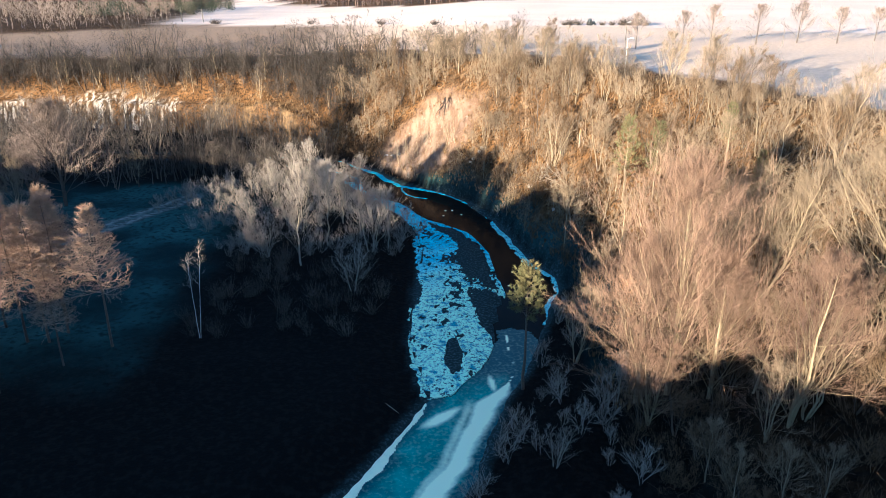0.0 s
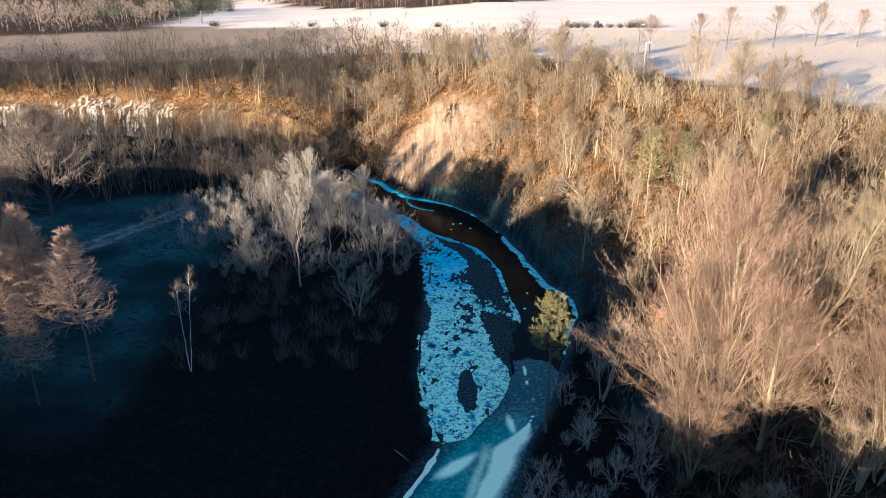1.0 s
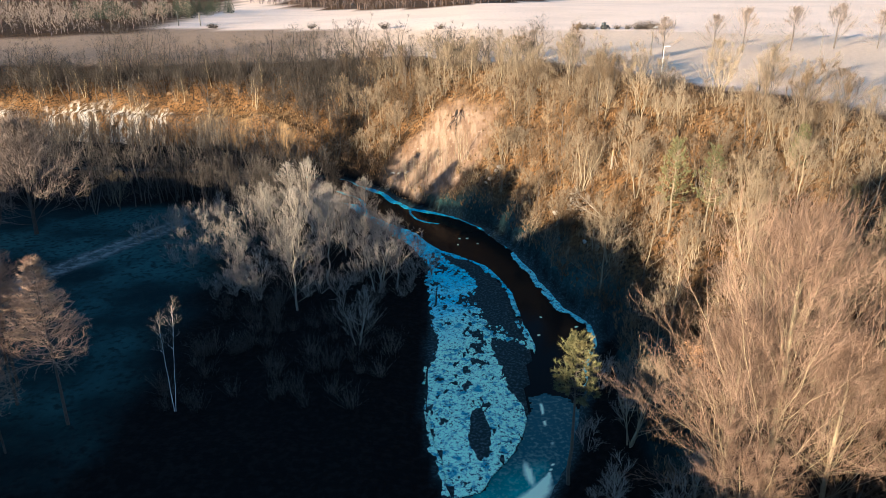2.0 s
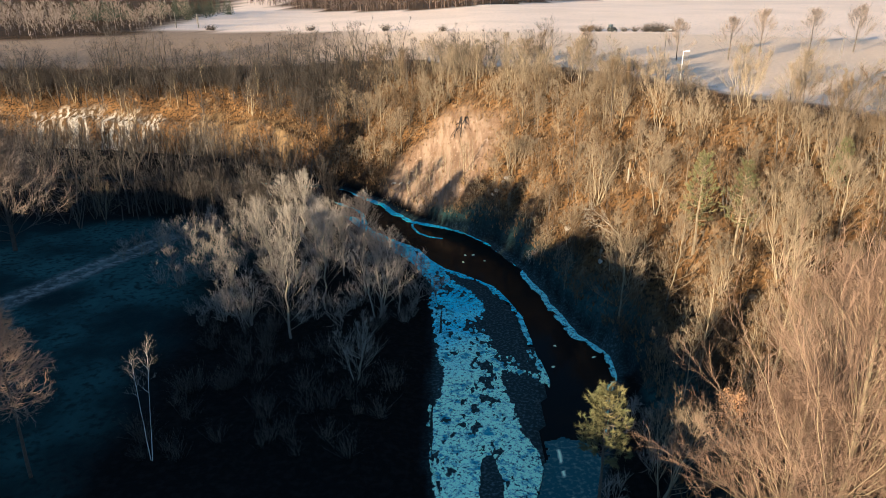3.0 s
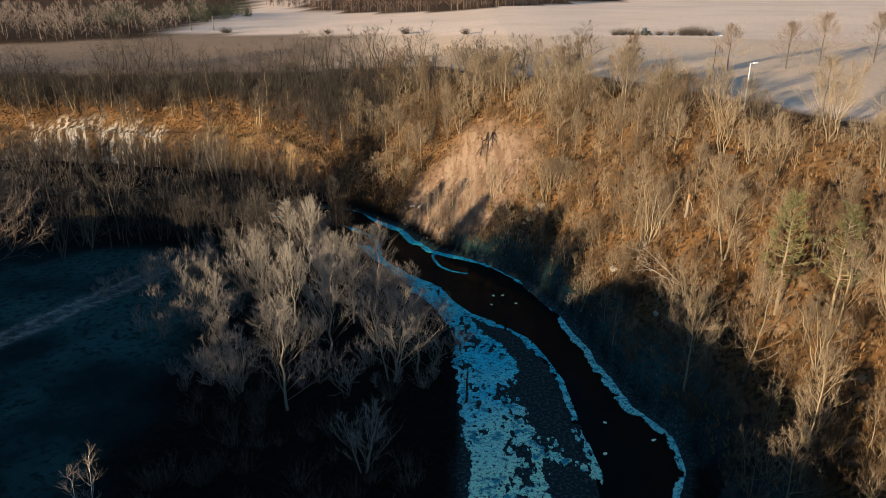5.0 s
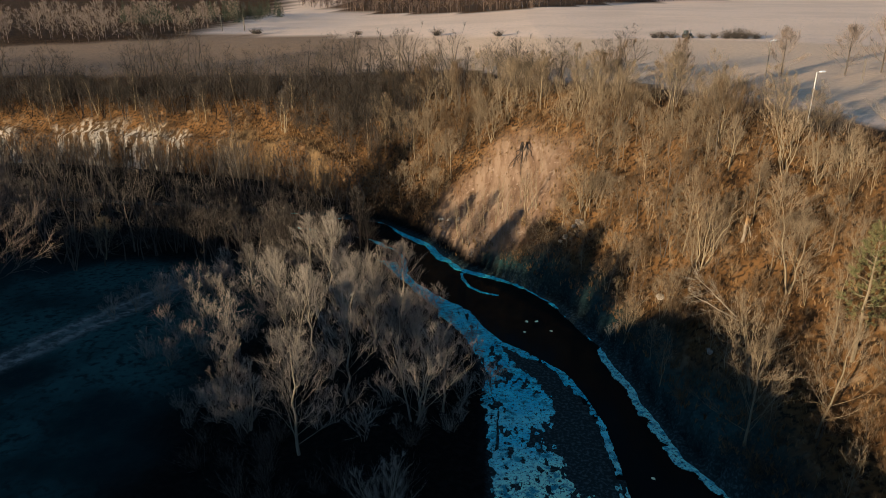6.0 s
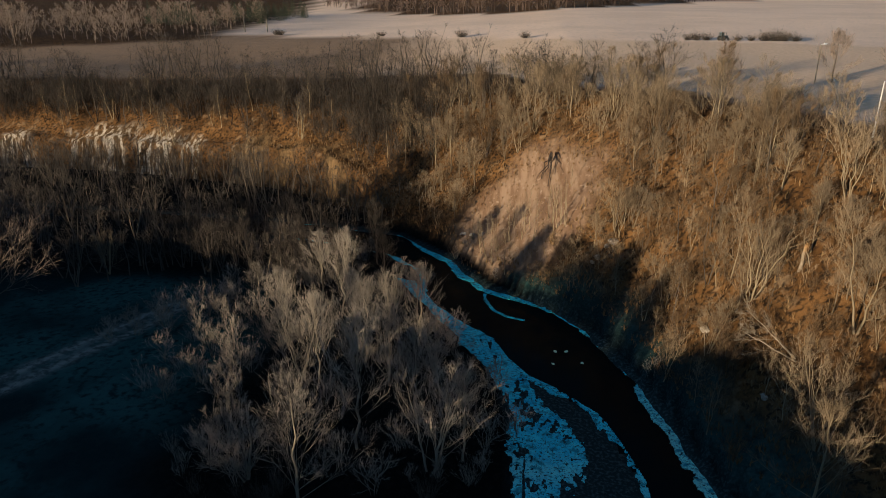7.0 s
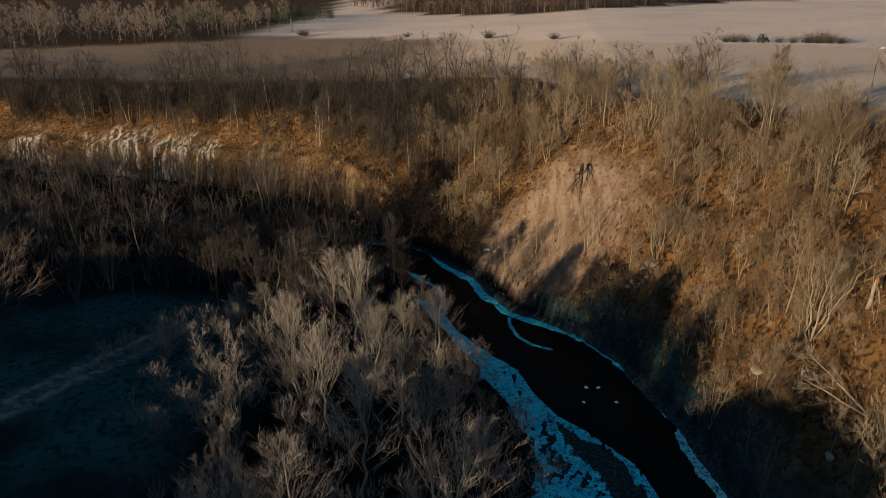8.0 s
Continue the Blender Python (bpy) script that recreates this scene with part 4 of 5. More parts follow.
plant("birch", BIRCH[0], (BIRCH_BARK, TWIG_GREY), "slender white birch leaning over dark scrub", "birch", "birches", -31.2, 78.2, 0.86)


def pine_arrays(seed, H, low=0.3, wide=0.19):
    """A pine: trunk with boughs that carry clumps of needles."""
    rng = np.random.RandomState(seed)
    wood, crown = Soup(), Soup()
    trunk = np.stack([rng.normal(0, 0.06, 8), rng.normal(0, 0.06, 8), np.linspace(-0.4, H, 8)], 1)
    tube(wood, trunk, 0.22 * (1 - 0.92 * np.linspace(0, 1, 8)), 5)
    for i in range(44):
        rel = (i + rng.uniform()) / 44
        z = H * (low + (0.99 - low) * rel)
        L = wide * H * ((1 - rel) ** 0.7 * min(1, 0.5 + rel * 2.5)) + 0.3
        a = i * 2.4 + rng.normal(0, 0.3)
        d = unit(np.array([np.cos(a), np.sin(a), 0.15 + 0.5 * rel]))
        p = limb(wood, rng, np.array([0, 0, z]), d, L * rng.uniform(0.75, 1.2), 0.2, 4)
        tube(wood, p, 0.05 * (1 - 0.85 * np.linspace(0, 1, 4)))
        for c in range(7):
            u = rng.uniform(0.35, 1) * 2.999
            j = int(u)
            c0 = p[j] + (p[j + 1] - p[j]) * (u - j) + rng.normal(0, 0.22, 3)
            q = np.stack([c0, c0 + unit(d + (0, 0, 0.5) + rng.normal(0, 0.4, 3)) * 0.4])
            twigs(crown, rng, q, 34, 0.4, 0.05, 0.2, 1.6)
    return wood.arrays(), crown.arrays()


PINE = pine_arrays(81, 15)
PINE_ROUND = pine_arrays(82, 15, 0.6, 0.13)
plant("pine", PINE_ROUND, (BARK_DARK, NEEDLE), "green pine on the river bank", "pine", "pines", 9.2, 68, 1.04, 0)

for x, y, sc in [(29.5, 108, 0.9), (33, 104, 0.8), (42, 100, 0.55), (40, 84, 0.5)]:
    plant("pine", PINE, (BARK, NEEDLE), "yellow-green pine among bare trees", "pine", "pines", x, y, sc)


def oak_arrays(seed):
    """A young tree that keeps its withered leaves."""
    rng = np.random.RandomState(seed)
    wood, crown = grow(seed, 8, 0.12, 0.32, 16, 4, 1, 2, 0.5, 0.1, r0=0.1, tip_len=0.4, tip_w=0.02)
    s = Soup()
    s.add(*crown)
    c = crown[0].reshape(-1, 3)
    pick = c[rng.randint(0, len(c), 1500)] + rng.normal(0, 0.12, (1500, 3))
    a, b = rng.normal(0, 0.09, (1500, 3)), rng.normal(0, 0.09, (1500, 3))
    s.add(np.stack([pick, pick + a, pick + b], 1).reshape(-1, 3), np.arange(4500).reshape(-1, 3))
    return wood, s.arrays()


plant("oak", oak_arrays(83), (BARK, DRY_LEAF), "young oak with withered brown leaves", "oak", "", 21.5, 74, 1.0)

# lone trees along the field track
for x, y, sc in [(53, 196, 0.95), (66, 197, 1.0), (76, 203, 1.15), (92, 210, 1.15), (107, 216, 1.2), (118, 214, 1.05), (134, 222, 1.0), (150, 228, 0.9)]:
    plant("bare_tree", ROW_TREE[int(x) % 2], (BARK_DARK, TWIG_FAR), "small leafless roadside tree on a pale field", "tree", "field trees", x, y, sc)

# wooded rise on the sunny side, out of view, added to filter the sun
rise = []
for i in range(300):
    u, w = rnd.uniform(-270, 150), rnd.uniform(-8, 45)
    rise.append((-123 + 0.766 * u - 0.643 * w, -38 - 0.643 * u - 0.766 * w, rnd.uniform(0, 6.28), rnd.uniform(0.15, 0.32)))
stuff("sunward_wood", [both(a) for a in FAR], rise, TWIG_GREY, "leafless wood on a rise", "wood")

# the dark wood along the brow of the bluff
brow_wood = []
while len(brow_wood) < 340:
    x = rnd.uniform(-260, 26)
    y = np.interp(x, [-320, -150, -90, -40, -8, 16, 27], [246, 240, 232, 218, 204, 182, 160]) + rnd.uniform(-9, 34 if x > -50 else 58) * (0.3 if x > -10 else 1)
    clump = float(rough(np.array([x]), np.array([y]), 16, 19, 3)[0])
    if clump > rnd.uniform(-0.5, 0.3):
        brow_wood.append((x, y, rnd.uniform(0, 6.28), rnd.uniform(0.45, 0.95) * (1.1 + 0.5 * clump) * (0.8 if x > -10 else 1)))
stuff("brow_wood", [both(a) for a in BROW_TREE], brow_wood, TWIG_DARK, "band of dark leafless trees along a bluff's edge", "wood")

# far woods
far, edge = [], []
for i in range(420):
    x = rnd.uniform(-270, 420)
    y = np.interp(x, [-270, -190, -153, -99, -42, 5, 55, 121, 420], [1000, 884, 829, 751, 687, 663, 715, 832, 1091]) + rnd.uniform(0, 1) ** 1.8 * 90
    edge.append((x, y, rnd.uniform(0, 6.28), rnd.uniform(0.8, 1.25) if i % 3 else rnd.uniform(0.3, 0.5)))
while len(far) < 800:
    x = rnd.uniform(-560, -170)
    y = 418 + max(-60, (x + 171) * 0.5) + 14 * np.sin(x * 0.13) + 9 * np.sin(x * 0.31) + rnd.uniform(0, 1) ** 1.5 * 330
    if x < -175 - (y - 440) * 0.2:
        size = 1.15 + 0.6 * float(rough(np.array([x]), np.array([y]), 40, 27, 2)[0])
        far.append((x, y, rnd.uniform(0, 6.28), rnd.uniform(0.3, 1.0) * size if len(far) % 3 else rnd.uniform(0.15, 0.35)))
stuff("far_wood", [both(a) for a in FAR], far, TWIG_FAR, "far leafless woods beyond the fields", "wood")
stuff("field_wood", [both(a) for a in EDGE], edge, TWIG_UMBER, "brown leafless wood along a far field's edge", "wood")

# scrub on the slope, banks and brow
scrub, grey = [], []
while len(scrub) < 160:
    x, y = rnd.uniform(-30, 76), rnd.uniform(22, 242)
    p = np.array([x]), np.array([y])
    if within(*p, SIDE)[0] and np.hypot((x + 4) / 14, (y - 170) / 13) > rnd.uniform(0.85, 1.1) and not (x < -35 and away(*p, FOOT)[0] < 7):
        scrub.append((x, y, rnd.uniform(0, 6.28), rnd.uniform(0.5, 1.3)))
while len(grey) < 120:
    x, y = rnd.uniform(-60, 20), rnd.uniform(45, 180)
    p = np.array([x]), np.array([y])
    if within(*p, SIDE)[0] or within(*p, RIVER)[0] or within(*p, TABLE)[0] or away(*p, BANK_R)[0] < 0.8:
        continue
    if x < -52 or (x < -38 and 90 < y < 140) or (x < 0 and y < 104):
        continue
    grey.append((x, y, rnd.uniform(0, 6.28), rnd.uniform(0.5, 1.35)))
low = []
while len(low) < 1800:
    x, y = rnd.uniform(-150, 74, 3000), rnd.uniform(30, 246, 3000)
    ok = (within(x, y, SIDE) & ((x > -40) | (away(x, y, FOOT) > 8)) | (away(x, y, BROW) < 5) & (x > -20)) & (np.hypot((x + 4) / 14, (y - 170) / 13) > rnd.uniform(0.9, 1.05, 3000))
    low += list(zip(x[ok], y[ok], rnd.uniform(0, 6.28, ok.sum()), rnd.uniform(0.5, 1.3, ok.sum())))
stuff("slope_brush", BRUSH, low[:1800], TWIG_BROWN, "low brown brushwood covering the slope", "brushwood")
thick = []
while len(thick) < 90:
    x, y = rnd.uniform(-48, -8), rnd.uniform(106, 168)
    p = np.array([x]), np.array([y])
    if within(*p, RIVER)[0] or away(*p, BANK_L)[0] < 1.5 or within(*p, SIDE)[0] or (x < -40 and y < 118):
        continue
    thick.append((x, y, rnd.uniform(0, 6.28), rnd.uniform(0.5, 1.1)))
dim = [(rnd.uniform(-34, -9), rnd.uniform(78, 106), rnd.uniform(0, 6.28), rnd.uniform(0.5, 1.2)) for i in range(62)]
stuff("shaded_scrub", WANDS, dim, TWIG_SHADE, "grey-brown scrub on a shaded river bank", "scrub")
stuff("thicket_scrub", WANDS, thick, TWIG_GREY, "dense grey scrub of a riverside thicket", "scrub")
twiggy = []
while len(twiggy) < 110:
    x, y = rnd.uniform(-20, 66), rnd.uniform(84, 205)
    p = np.array([x]), np.array([y])
    if within(*p, SIDE)[0] and away(*p, FOOT)[0] > 10 and np.hypot((x + 4) / 15, (y - 170) / 14) > 1:
        twiggy.append((x, y, rnd.uniform(0, 6.28), rnd.uniform(0.3, 0.55)))
stuff("slope_thicket", [both(a) for a in MID[:4]], twiggy, TWIG, "dense thin twigs of a thicket on the slope", "thicket")
stuff("slope_scrub", [both(a) for a in SHRUB], scrub, TWIG_BROWN, "tangled brown scrub on the slope", "scrub")
stuff("bank_scrub", [both(a) for a in SHRUB], grey, TWIG_GREY, "grey scrub on the river bank", "scrub")


# ---- dry grass ----
def tuft(seed, blades=9):
    rng = np.random.RandomState(seed)
    s = Soup()
    p = np.stack([np.zeros(3), np.array([0, 0, 0.25])])
    twigs(s, rng, p, blades, 0.55, 0.07, 0.4, 1.1)
    return s.arrays()


tufts = []
while len(tufts) < 9000:
    x, y = rnd.uniform(-70, 66, 4000), rnd.uniform(60, 225, 4000)
    ok = within(x, y, SIDE) & (np.hypot((x + 4) / 13, (y - 170) / 12) > 0.8)
    tufts += list(zip(x[ok], y[ok], rnd.uniform(0, 6.28, ok.sum()), rnd.uniform(0.5, 1.6, ok.sum())))
stuff("slope_grass", [tuft(s) for s in range(5)], tufts[:9000], GRASS_DRY, "dry tan grass on the slope", "grass")


wisps = []
while len(wisps) < 900:
    x, y = rnd.uniform(-18, 10), rnd.uniform(157, 184)
    if np.hypot((x + 4) / 13, (y - 170) / 12) < 0.95:
        wisps.append((x, y, rnd.uniform(0, 6.28), rnd.uniform(0.3, 1.0)))
stuff("slip_grass", [tuft(s, 6) for s in range(7, 11)], wisps, GRASS_DRY, "sparse tan grass on a bare earth slip", "grass")


def spruce_arrays(seed, H=16):
    rng = np.random.RandomState(seed)
    s = Soup()
    for i in range(60):
        rel = (i + rng.uniform()) / 60
        a = i * 2.4
        z = H * (0.08 + 0.9 * rel)
        d = unit(np.array([np.cos(a), np.sin(a), -0.25]))
        L = 0.22 * H * (1 - rel) + 0.3
        q = np.stack([np.array([0, 0, z]), np.array([0, 0, z]) + d * L])
        twigs(s, rng, q, 4, L * 0.7, 0.5, -0.1, 0.5)
    tube(s, np.array([[0, 0, -0.3], [0, 0, H / 2], [0, 0, H]]), np.array([0.25, 0.15, 0.02]))
    return s.arrays()


spruces = [(rnd.uniform(-300, -200), rnd.uniform(560, 760), rnd.uniform(0, 6.28), rnd.uniform(0.7, 1.2)) for i in range(70)]
stuff("spruce_wood", [spruce_arrays(s) for s in (1, 2, 3)], spruces, SPRUCE, "dark far spruces at a field's edge", "wood")


# ---- things on the fields ----
def ring_tube(bm, pts, radii, sides=10):
    """A capped tube along pts."""
    rings = []
    for (x, y, z), r in zip(pts, radii):
        rings.append([bm.verts.new((x + r * math.cos(k * 2 * math.pi / sides), y + r * math.sin(k * 2 * math.pi / sides), z)) for k in range(sides)])
    for a, b in zip(rings, rings[1:]):
        for k in range(sides):
            bm.faces.new((a[k], a[(k + 1) % sides], b[(k + 1) % sides], b[k]))
    bm.faces.new(rings[0][::-1])
    bm.faces.new(rings[-1])
    return bm


def box(bm, size, at, bevel=0.02):
    made_box = bmesh.ops.create_cube(bm, size=1, matrix=Matrix.Translation(at) @ Matrix.Diagonal((*size, 1)))
    edges = list({e for v in made_box["verts"] for e in v.link_edges})
    bmesh.ops.bevel(bm, geom=edges, offset=bevel, segments=2, affect="EDGES")
    return bm


CONCRETE = material("pale_concrete", (0.36, 0.345, 0.32), 0.85, [((0.42, 0.40, 0.37), 3.0, 0.45, 0.7)], 0.004, 20)
LAMP_METAL = material("lamp_metal", (0.60, 0.61, 0.62), 0.45, [((0.45, 0.45, 0.46), 5.0, 0.5, 0.7)], metal=0.3)
POST_WOOD = material("post_wood", (0.13, 0.11, 0.085), 0.9, [((0.08, 0.07, 0.05), 4.0, 0.45, 0.7)], 0.01, 15)
DARK_WOOD = material("dark_dead_wood", (0.035, 0.026, 0.02), 0.95, [((0.02, 0.016, 0.013), 2.0, 0.45, 0.7)], 0.02, 10)
PAINT_DARK = material("machine_paint", (0.05, 0.055, 0.05), 0.6, [((0.10, 0.075, 0.05), 2.0, 0.55, 0.7)])
RUBBER = material("tyre_rubber", (0.025, 0.025, 0.025), 0.85, [((0.06, 0.05, 0.04), 3.0, 0.5, 0.7)])
WINDOW_GLASS = material("cab_glass", (0.04, 0.05, 0.055), 0.08, [((0.06, 0.06, 0.06), 2.0, 0.5, 0.7)], spec=0.5)


def street_lamp(x, y, high, turn, pole_mat=None, words="pale concrete street lamp post beside a frosted field"):
    root = tagged(new("street_lamp"), words, "street lamp", "street lamps")
    part("pole", ring_tube(bmesh.new(), [(0, 0, -0.5), (0, 0, high * 0.5), (0, 0, high)], [0.11, 0.09, 0.075]), root, mat=pole_mat or CONCRETE)
    bm = bmesh.new()
    box(bm, (0.9, 0.09, 0.09), (0.4, 0, high + 0.05), 0.03)
    part("arm", bm, root, mat=LAMP_METAL)
    bm = bmesh.new()
    box(bm, (0.85, 0.34, 0.2), (0.95, 0, high + 0.1), 0.06)
    part("lamp_head", bm, root, "grey metal lamp head", mat=LAMP_METAL)
    root.matrix_basis = pose(x, y, ground_z(x, y), 0, 0, turn)
    return root


street_lamp(37.2, 144.0, 6.6, 25)
# the farther post gets a darker brown than the first
street_lamp(50.0, 196.0, 7.0, 25, POST_WOOD, "thin dark brown street lamp post beside a frosted field")


def post(x, y, high, name="fence_post", label="short weathered wooden post at a field's edge", category="post", group="field posts", r=0.06):
    root = tagged(new(name), label, category, group)
    part("post", ring_tube(bmesh.new(), [(0, 0, -0.3), (0, 0, high * 0.6), (0, 0, high - 0.04), (0, 0, high)], [r, r * 0.95, r * 0.9, r * 0.55], 8), root, mat=POST_WOOD)
    root.matrix_basis = pose(x, y, ground_z(x, y), 1.5, -1, 0)
    return root


post(39.2, 137.0, 1.5)
post(43.3, 136.0, 1.4)
post(64.0, 186.0, 4.5, "utility_pole", "weathered wooden pole beside a field track", "pole", "utility poles", 0.08)
post(96.0, 202.0, 5.0, "utility_pole", "weathered wooden pole beside a field track", "pole", "utility poles", 0.08)
post(-169, 468, 9.0, "utility_pole", "pale far pole before a dark wood", "pole", "utility poles", 0.35)
post(-156, 470, 8.0, "utility_pole", "pale far pole before a dark wood", "pole", "utility poles", 0.35)


def wheel(root, x, y, r, w):
    bm = bmesh.new()
    bmesh.ops.create_cone(bm, cap_ends=True, segments=24, radius1=r, radius2=r, depth=w, matrix=pose(x, y, r, 90, 0, 0))
    bmesh.ops.bevel(bm, geom=[e for e in bm.edges if e.calc_length() < r * 0.5], offset=w * 0.2, segments=2, affect="EDGES")
    tyre = part("wheel", bm, root, "black rubber tyre", mat=RUBBER)
    bm = bmesh.new()
    bmesh.ops.create_cone(bm, cap_ends=True, segments=16, radius1=r * 0.5, radius2=r * 0.45, depth=w * 1.1, matrix=pose(x, y, r, 90, 0, 0))
    part("rim", bm, tyre, mat=PAINT_DARK)


def tractor(x, y, turn):
    root = tagged(new("tractor"), "dark old tractor parked between field bushes", "tractor")
    bm = bmesh.new()
    box(bm, (2.0, 0.8, 0.8), (1.0, 0, 1.25), 0.12)
    box(bm, (3.4, 0.5, 0.35), (0.4, 0, 0.8), 0.08)
    part("body", bm, root, mat=PAINT_DARK)
    bm = bmesh.new()
    box(bm, (1.4, 1.5, 0.12), (-0.7, 0, 2.75), 0.05)
    for px in (-1.3, -0.1):
        for py in (-0.65, 0.65):
            box(bm, (0.1, 0.1, 1.9), (px, py, 1.8), 0.03)
    part("cab", bm, root, mat=PAINT_DARK)
    bm = bmesh.new()
    box(bm, (1.1, 1.2, 1.0), (-0.7, 0, 2.1), 0.04)
    part("cab_window", bm, root, "dark cab glass", mat=WINDOW_GLASS)
    bm = ring_tube(bmesh.new(), [(1.5, 0.2, 1.6), (1.5, 0.2, 2.6)], [0.06, 0.05], 8)
    part("exhaust", bm, root, mat=RUBBER)
    for wy in (-0.85, 0.85):
        wheel(root, -0.8, wy, 0.85, 0.45)
        wheel(root, 1.6, wy, 0.5, 0.3)
    root.matrix_basis = pose(x, y, ground_z(x, y), 0, 0, turn) @ Matrix.Scale(1.05, 4)


tractor(66, 322, 30)

bush = tagged(new("bush"), "rounded bare bush on the field's edge", "bush", "field bushes")
part("wood", mesh_of("bush_wood", *BRUSH[0], BARK_DARK), bush)
bigger = brush(97, 170, 10, 2.3, 0.9)
part("crown", mesh_of("bush_crown", *bigger, TWIG_DARK), bush)
bush.matrix_basis = placed(-33, 387, 0, 1.9)
for x, y, sc in [(-4, 364, 1.5), (-76, 414, 1.3), (-138, 441, 1.7), (-142, 446, 1.5), (55, 327, 1.3), (58, 326, 1.5), (61, 325, 1.4), (71, 321, 1.1), (75, 319, 1.1), (79, 317, 1.7), (82, 316, 2.0), (85, 315, 1.8), (88, 314, 1.3)]:
    copy_thing(bush, Matrix.Identity(4)).matrix_basis = placed(x, y, rnd.uniform(0, 360), sc)

# the uprooted tree that hangs head down over the earth slip
fallen = thing_of("fallen_tree", grow(88, 10, 0.3, 0.16, 15, 3, 0, 2, 1.4, 0.0, stems=5, r0=0.42, tip_len=0.6, tip_w=0.02, flare=(0.06, 0.42), sway=0.02), (DARK_WOOD, DARK_WOOD),
                  "dark uprooted tree hanging down a bare earth slip", "tree", "")
way = Vector((-2.6, -7.0, -4.7)).normalized()
fallen.matrix_basis = Matrix.Translation((0.5, 177.9, ground_z(0.5, 177.9) + 1.7)) @ way.to_track_quat("Z", "X").to_matrix().to_4x4() @ Matrix.Scale(0.8, 4)

# a pale dead tree that leans out over the shaded foot of the slope
DEAD_WOOD = material("dead_wood", (0.24, 0.195, 0.145), 0.9, [((0.15, 0.118, 0.085), 2.5, 0.42, 0.68)], 0.02, 14)
leaning = thing_of("leaning_tree", grow(91, 9.5, 0.22, 0.34, 18, 6, 2, 3, 0.7, 0.06, stems=2, r0=0.2, tip_len=0.7, tip_w=0.024, vase=(10, 70)), (DEAD_WOOD, DEAD_WOOD),
                   "pale dead tree leaning out from a brown slope", "dead tree", "")
way = Vector((-0.6, 0.48, 0.36))
leaning.matrix_basis = Matrix.Translation((23.2, 120.6, ground_z(23.2, 120.6) - 0.1)) @ way.to_track_quat("Z", "X").to_matrix().to_4x4() @ Matrix.Scale(0.75, 4)


def snag(x, y, high, r, tilt, turn):
    """A trunk broken off and split, with bright torn wood at the break."""
    root = tagged(new("snag"), "broken split tree trunk with bright torn wood", "snag")
    bend = [(0, 0, -0.4), (0.05, 0, high * 0.35), (-0.04, 0.05, high * 0.7), (0.02, 0.02, high)]
    part("trunk", ring_tube(bmesh.new(), bend, [r * 1.35, r, r * 0.92, r * 0.8], 10), root, mat=DEAD_WOOD)
    for k in range(5):
        a = k * 1.26
        px, py = 0.02 + 0.6 * r * np.cos(a), 0.02 + 0.6 * r * np.sin(a)
        tip = high + 0.35 + 0.5 * (k * 37 % 5) / 5
        part("splinter", ring_tube(bmesh.new(), [(px, py, high - 0.5), (px, py, high + 0.15), (px * 1.3, py * 1.3, tip)], [r * 0.4, r * 0.34, 0.012], 5), root, "bright torn wood", mat=TORN_WOOD)
    part("hanging_stem", ring_tube(bmesh.new(), [(0, 0, high - 0.2), (0.4, 0.1, high * 0.72), (0.75, 0.2, high * 0.34), (1.0, 0.25, -0.1)], [r * 0.45, r * 0.4, r * 0.34, r * 0.2], 8), root, mat=DEAD_WOOD)
    root.matrix_basis = pose(x, y, ground_z(x, y), tilt, tilt * 0.6, turn)


TORN_WOOD = material("torn_wood", (0.34, 0.20, 0.095), 0.85, [((0.22, 0.13, 0.06), 3.0, 0.45, 0.65)])
snag(26.3, 131.0, 2.9, 0.17, 8, -35)
plant("bare_tree", MID[3], (BARK_PALE, TWIG), "small pale drooping tree at a slope's foot", "tree", "", 21.8, 85.5, 0.6)

# a crooked branch stranded on the bank of the pool
branch = part("fallen_branch", ring_tube(bmesh.new(), [(-6.3, 64.6, ground_z(-6.3, 64.6) + 0.04), (-5.9, 64.0, ground_z(-5.9, 64.0) + 0.22), (-5.3, 63.5, ground_z(-5.3, 63.5) + 0.2), (-4.8, 63.2, ground_z(-4.8, 63.2) + 0.03)], [0.05, 0.06, 0.05, 0.02], 7), mat=DEAD_WOOD)
tagged(branch, "pale crooked fallen branch on a dark river bank", "branch")


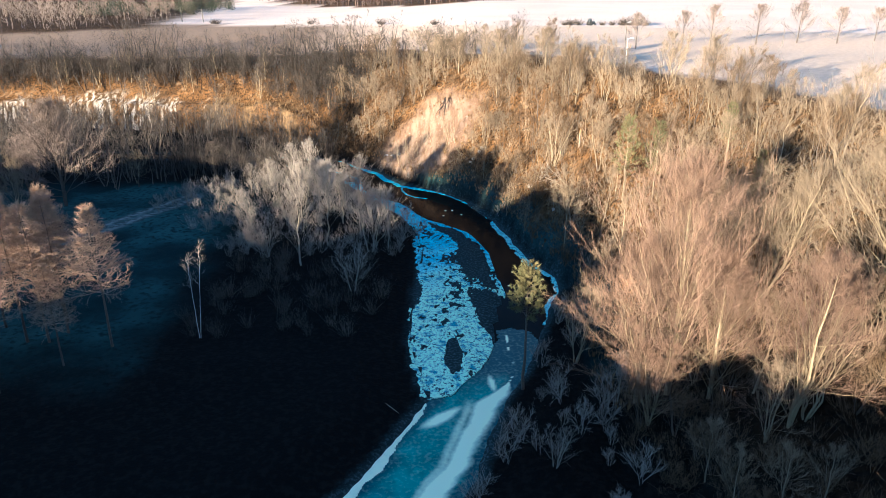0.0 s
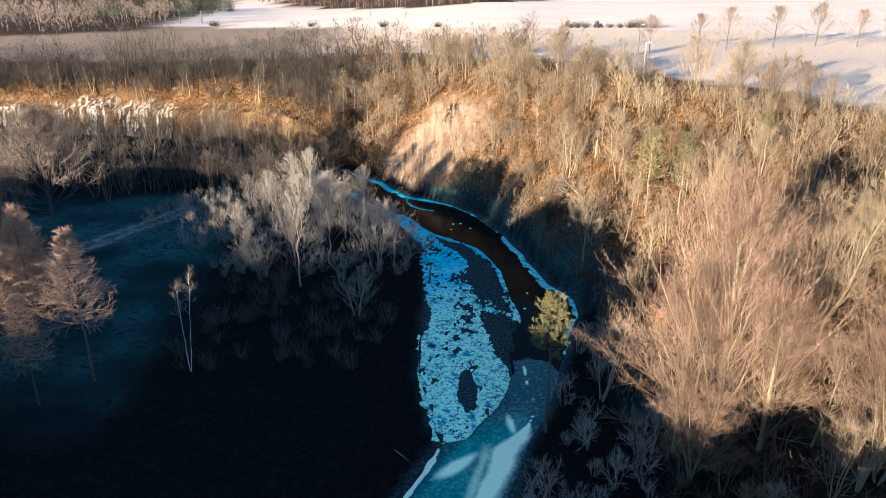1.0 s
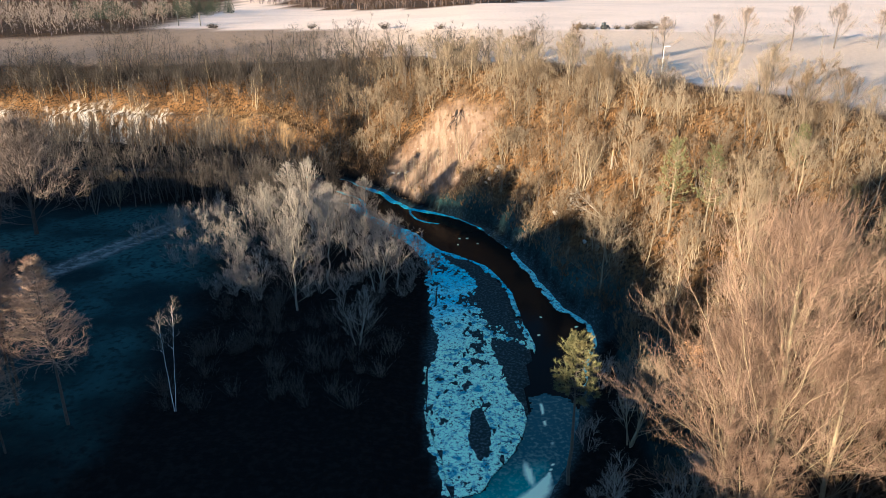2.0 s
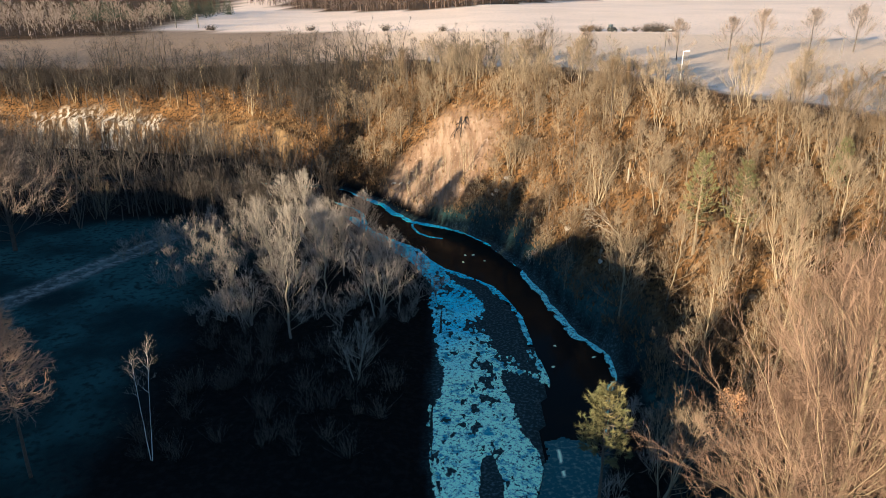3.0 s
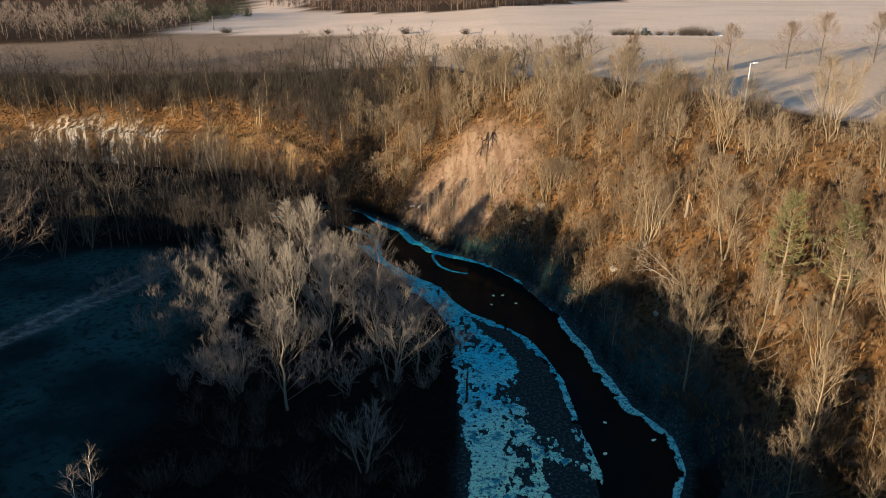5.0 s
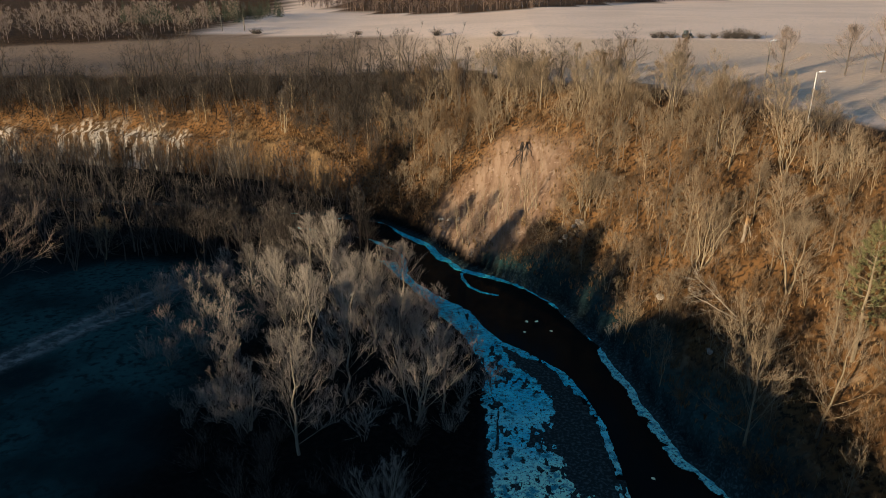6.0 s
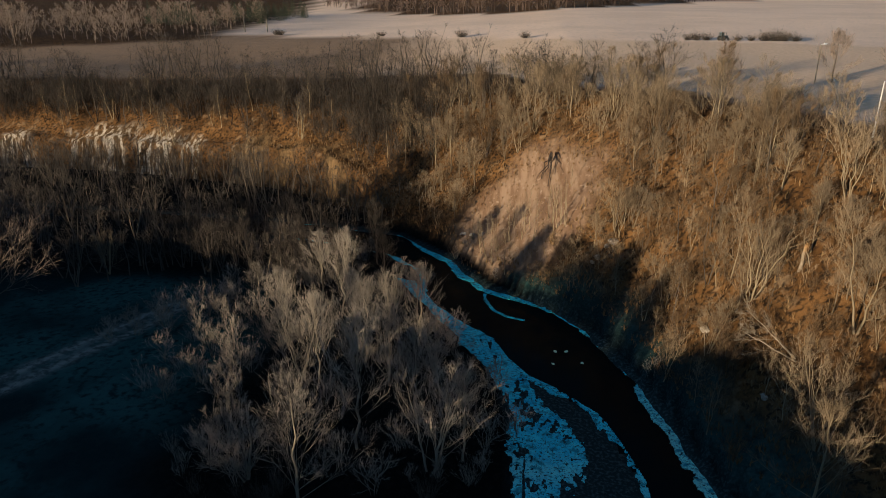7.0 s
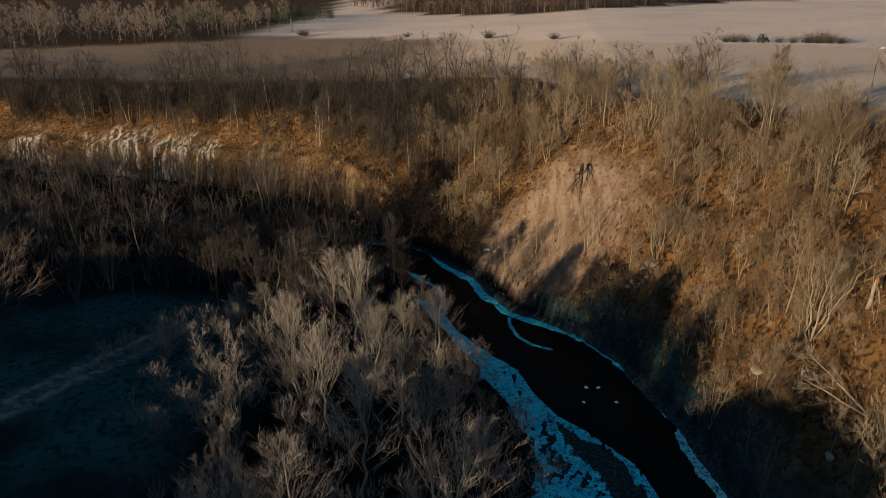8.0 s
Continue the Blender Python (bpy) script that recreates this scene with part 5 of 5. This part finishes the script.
def ice_floe(x, y, size, seed):
    """A thin drifting plate of ice with an uneven outline."""
    rng = np.random.RandomState(seed)
    bm = bmesh.new()
    ring = [bm.verts.new((size * rng.uniform(0.6, 1.1) * math.cos(k * 0.698), size * rng.uniform(0.4, 0.8) * math.sin(k * 0.698), 0)) for k in range(9)]
    top = bm.faces.new(ring)
    up = bmesh.ops.extrude_face_region(bm, geom=[top])
    bmesh.ops.translate(bm, vec=(0, 0, 0.07), verts=[v for v in up["geom"] if isinstance(v, bmesh.types.BMVert)])
    bmesh.ops.recalc_face_normals(bm, faces=bm.faces)
    ob = part("ice_floe", bm, mat=DRIFT)
    tagged(ob, "small white ice floe drifting on dark water", "ice floe", "ice floes")
    ob.matrix_basis = pose(x, y, -0.03, 0, 0, rng.uniform(0, 360))


for k, (x, y, size) in enumerate([(0.5, 136.9, 0.35), (1.9, 137.1, 0.4), (0.1, 133.7, 0.3), (3.8, 134.2, 0.35), (15.9, 101.0, 0.3), (10.4, 98.6, 0.35), (11.4, 104.0, 0.25)]):
    ice_floe(x, y, size, k)


def boulder(x, y, size, seed):
    bm = bmesh.new()
    bmesh.ops.create_icosphere(bm, subdivisions=3, radius=1)
    for v in bm.verts:
        v.co *= 1 + 0.35 * noise.noise(v.co * 1.3 + Vector((seed * 5.0, 0, 0))) + 0.12 * noise.noise(v.co * 4 + Vector((seed * 3.0, 1, 0)))
        v.co = Vector((v.co.x * size * 1.3, v.co.y * size * 0.8, v.co.z * size * 0.7))
    ob = part("boulder", bm, mat=PALE_STONE)
    tagged(ob, "pale weathered boulder on a brown slope", "boulder", "boulders")
    ob.matrix_basis = pose(x, y, ground_z(x, y) - 0.05 * size, 20, 10, seed * 40)


PALE_STONE = material("pale_stone", (0.30, 0.265, 0.22), 0.9, [((0.18, 0.15, 0.12), 2.0, 0.45, 0.7)], 0.04, 6)
for k, (x, y, size) in enumerate([(9.4, 153.6, 0.75), (8.4, 153.9, 0.5), (7.0, 153.0, 0.6), (6.2, 152.6, 0.4), (-14.5, 172.5, 0.5), (-12.8, 171.6, 0.4), (-11.0, 170.4, 0.5), (20.0, 118.5, 0.4), (17.4, 131.4, 0.55)]):
    boulder(x, y, size, k)
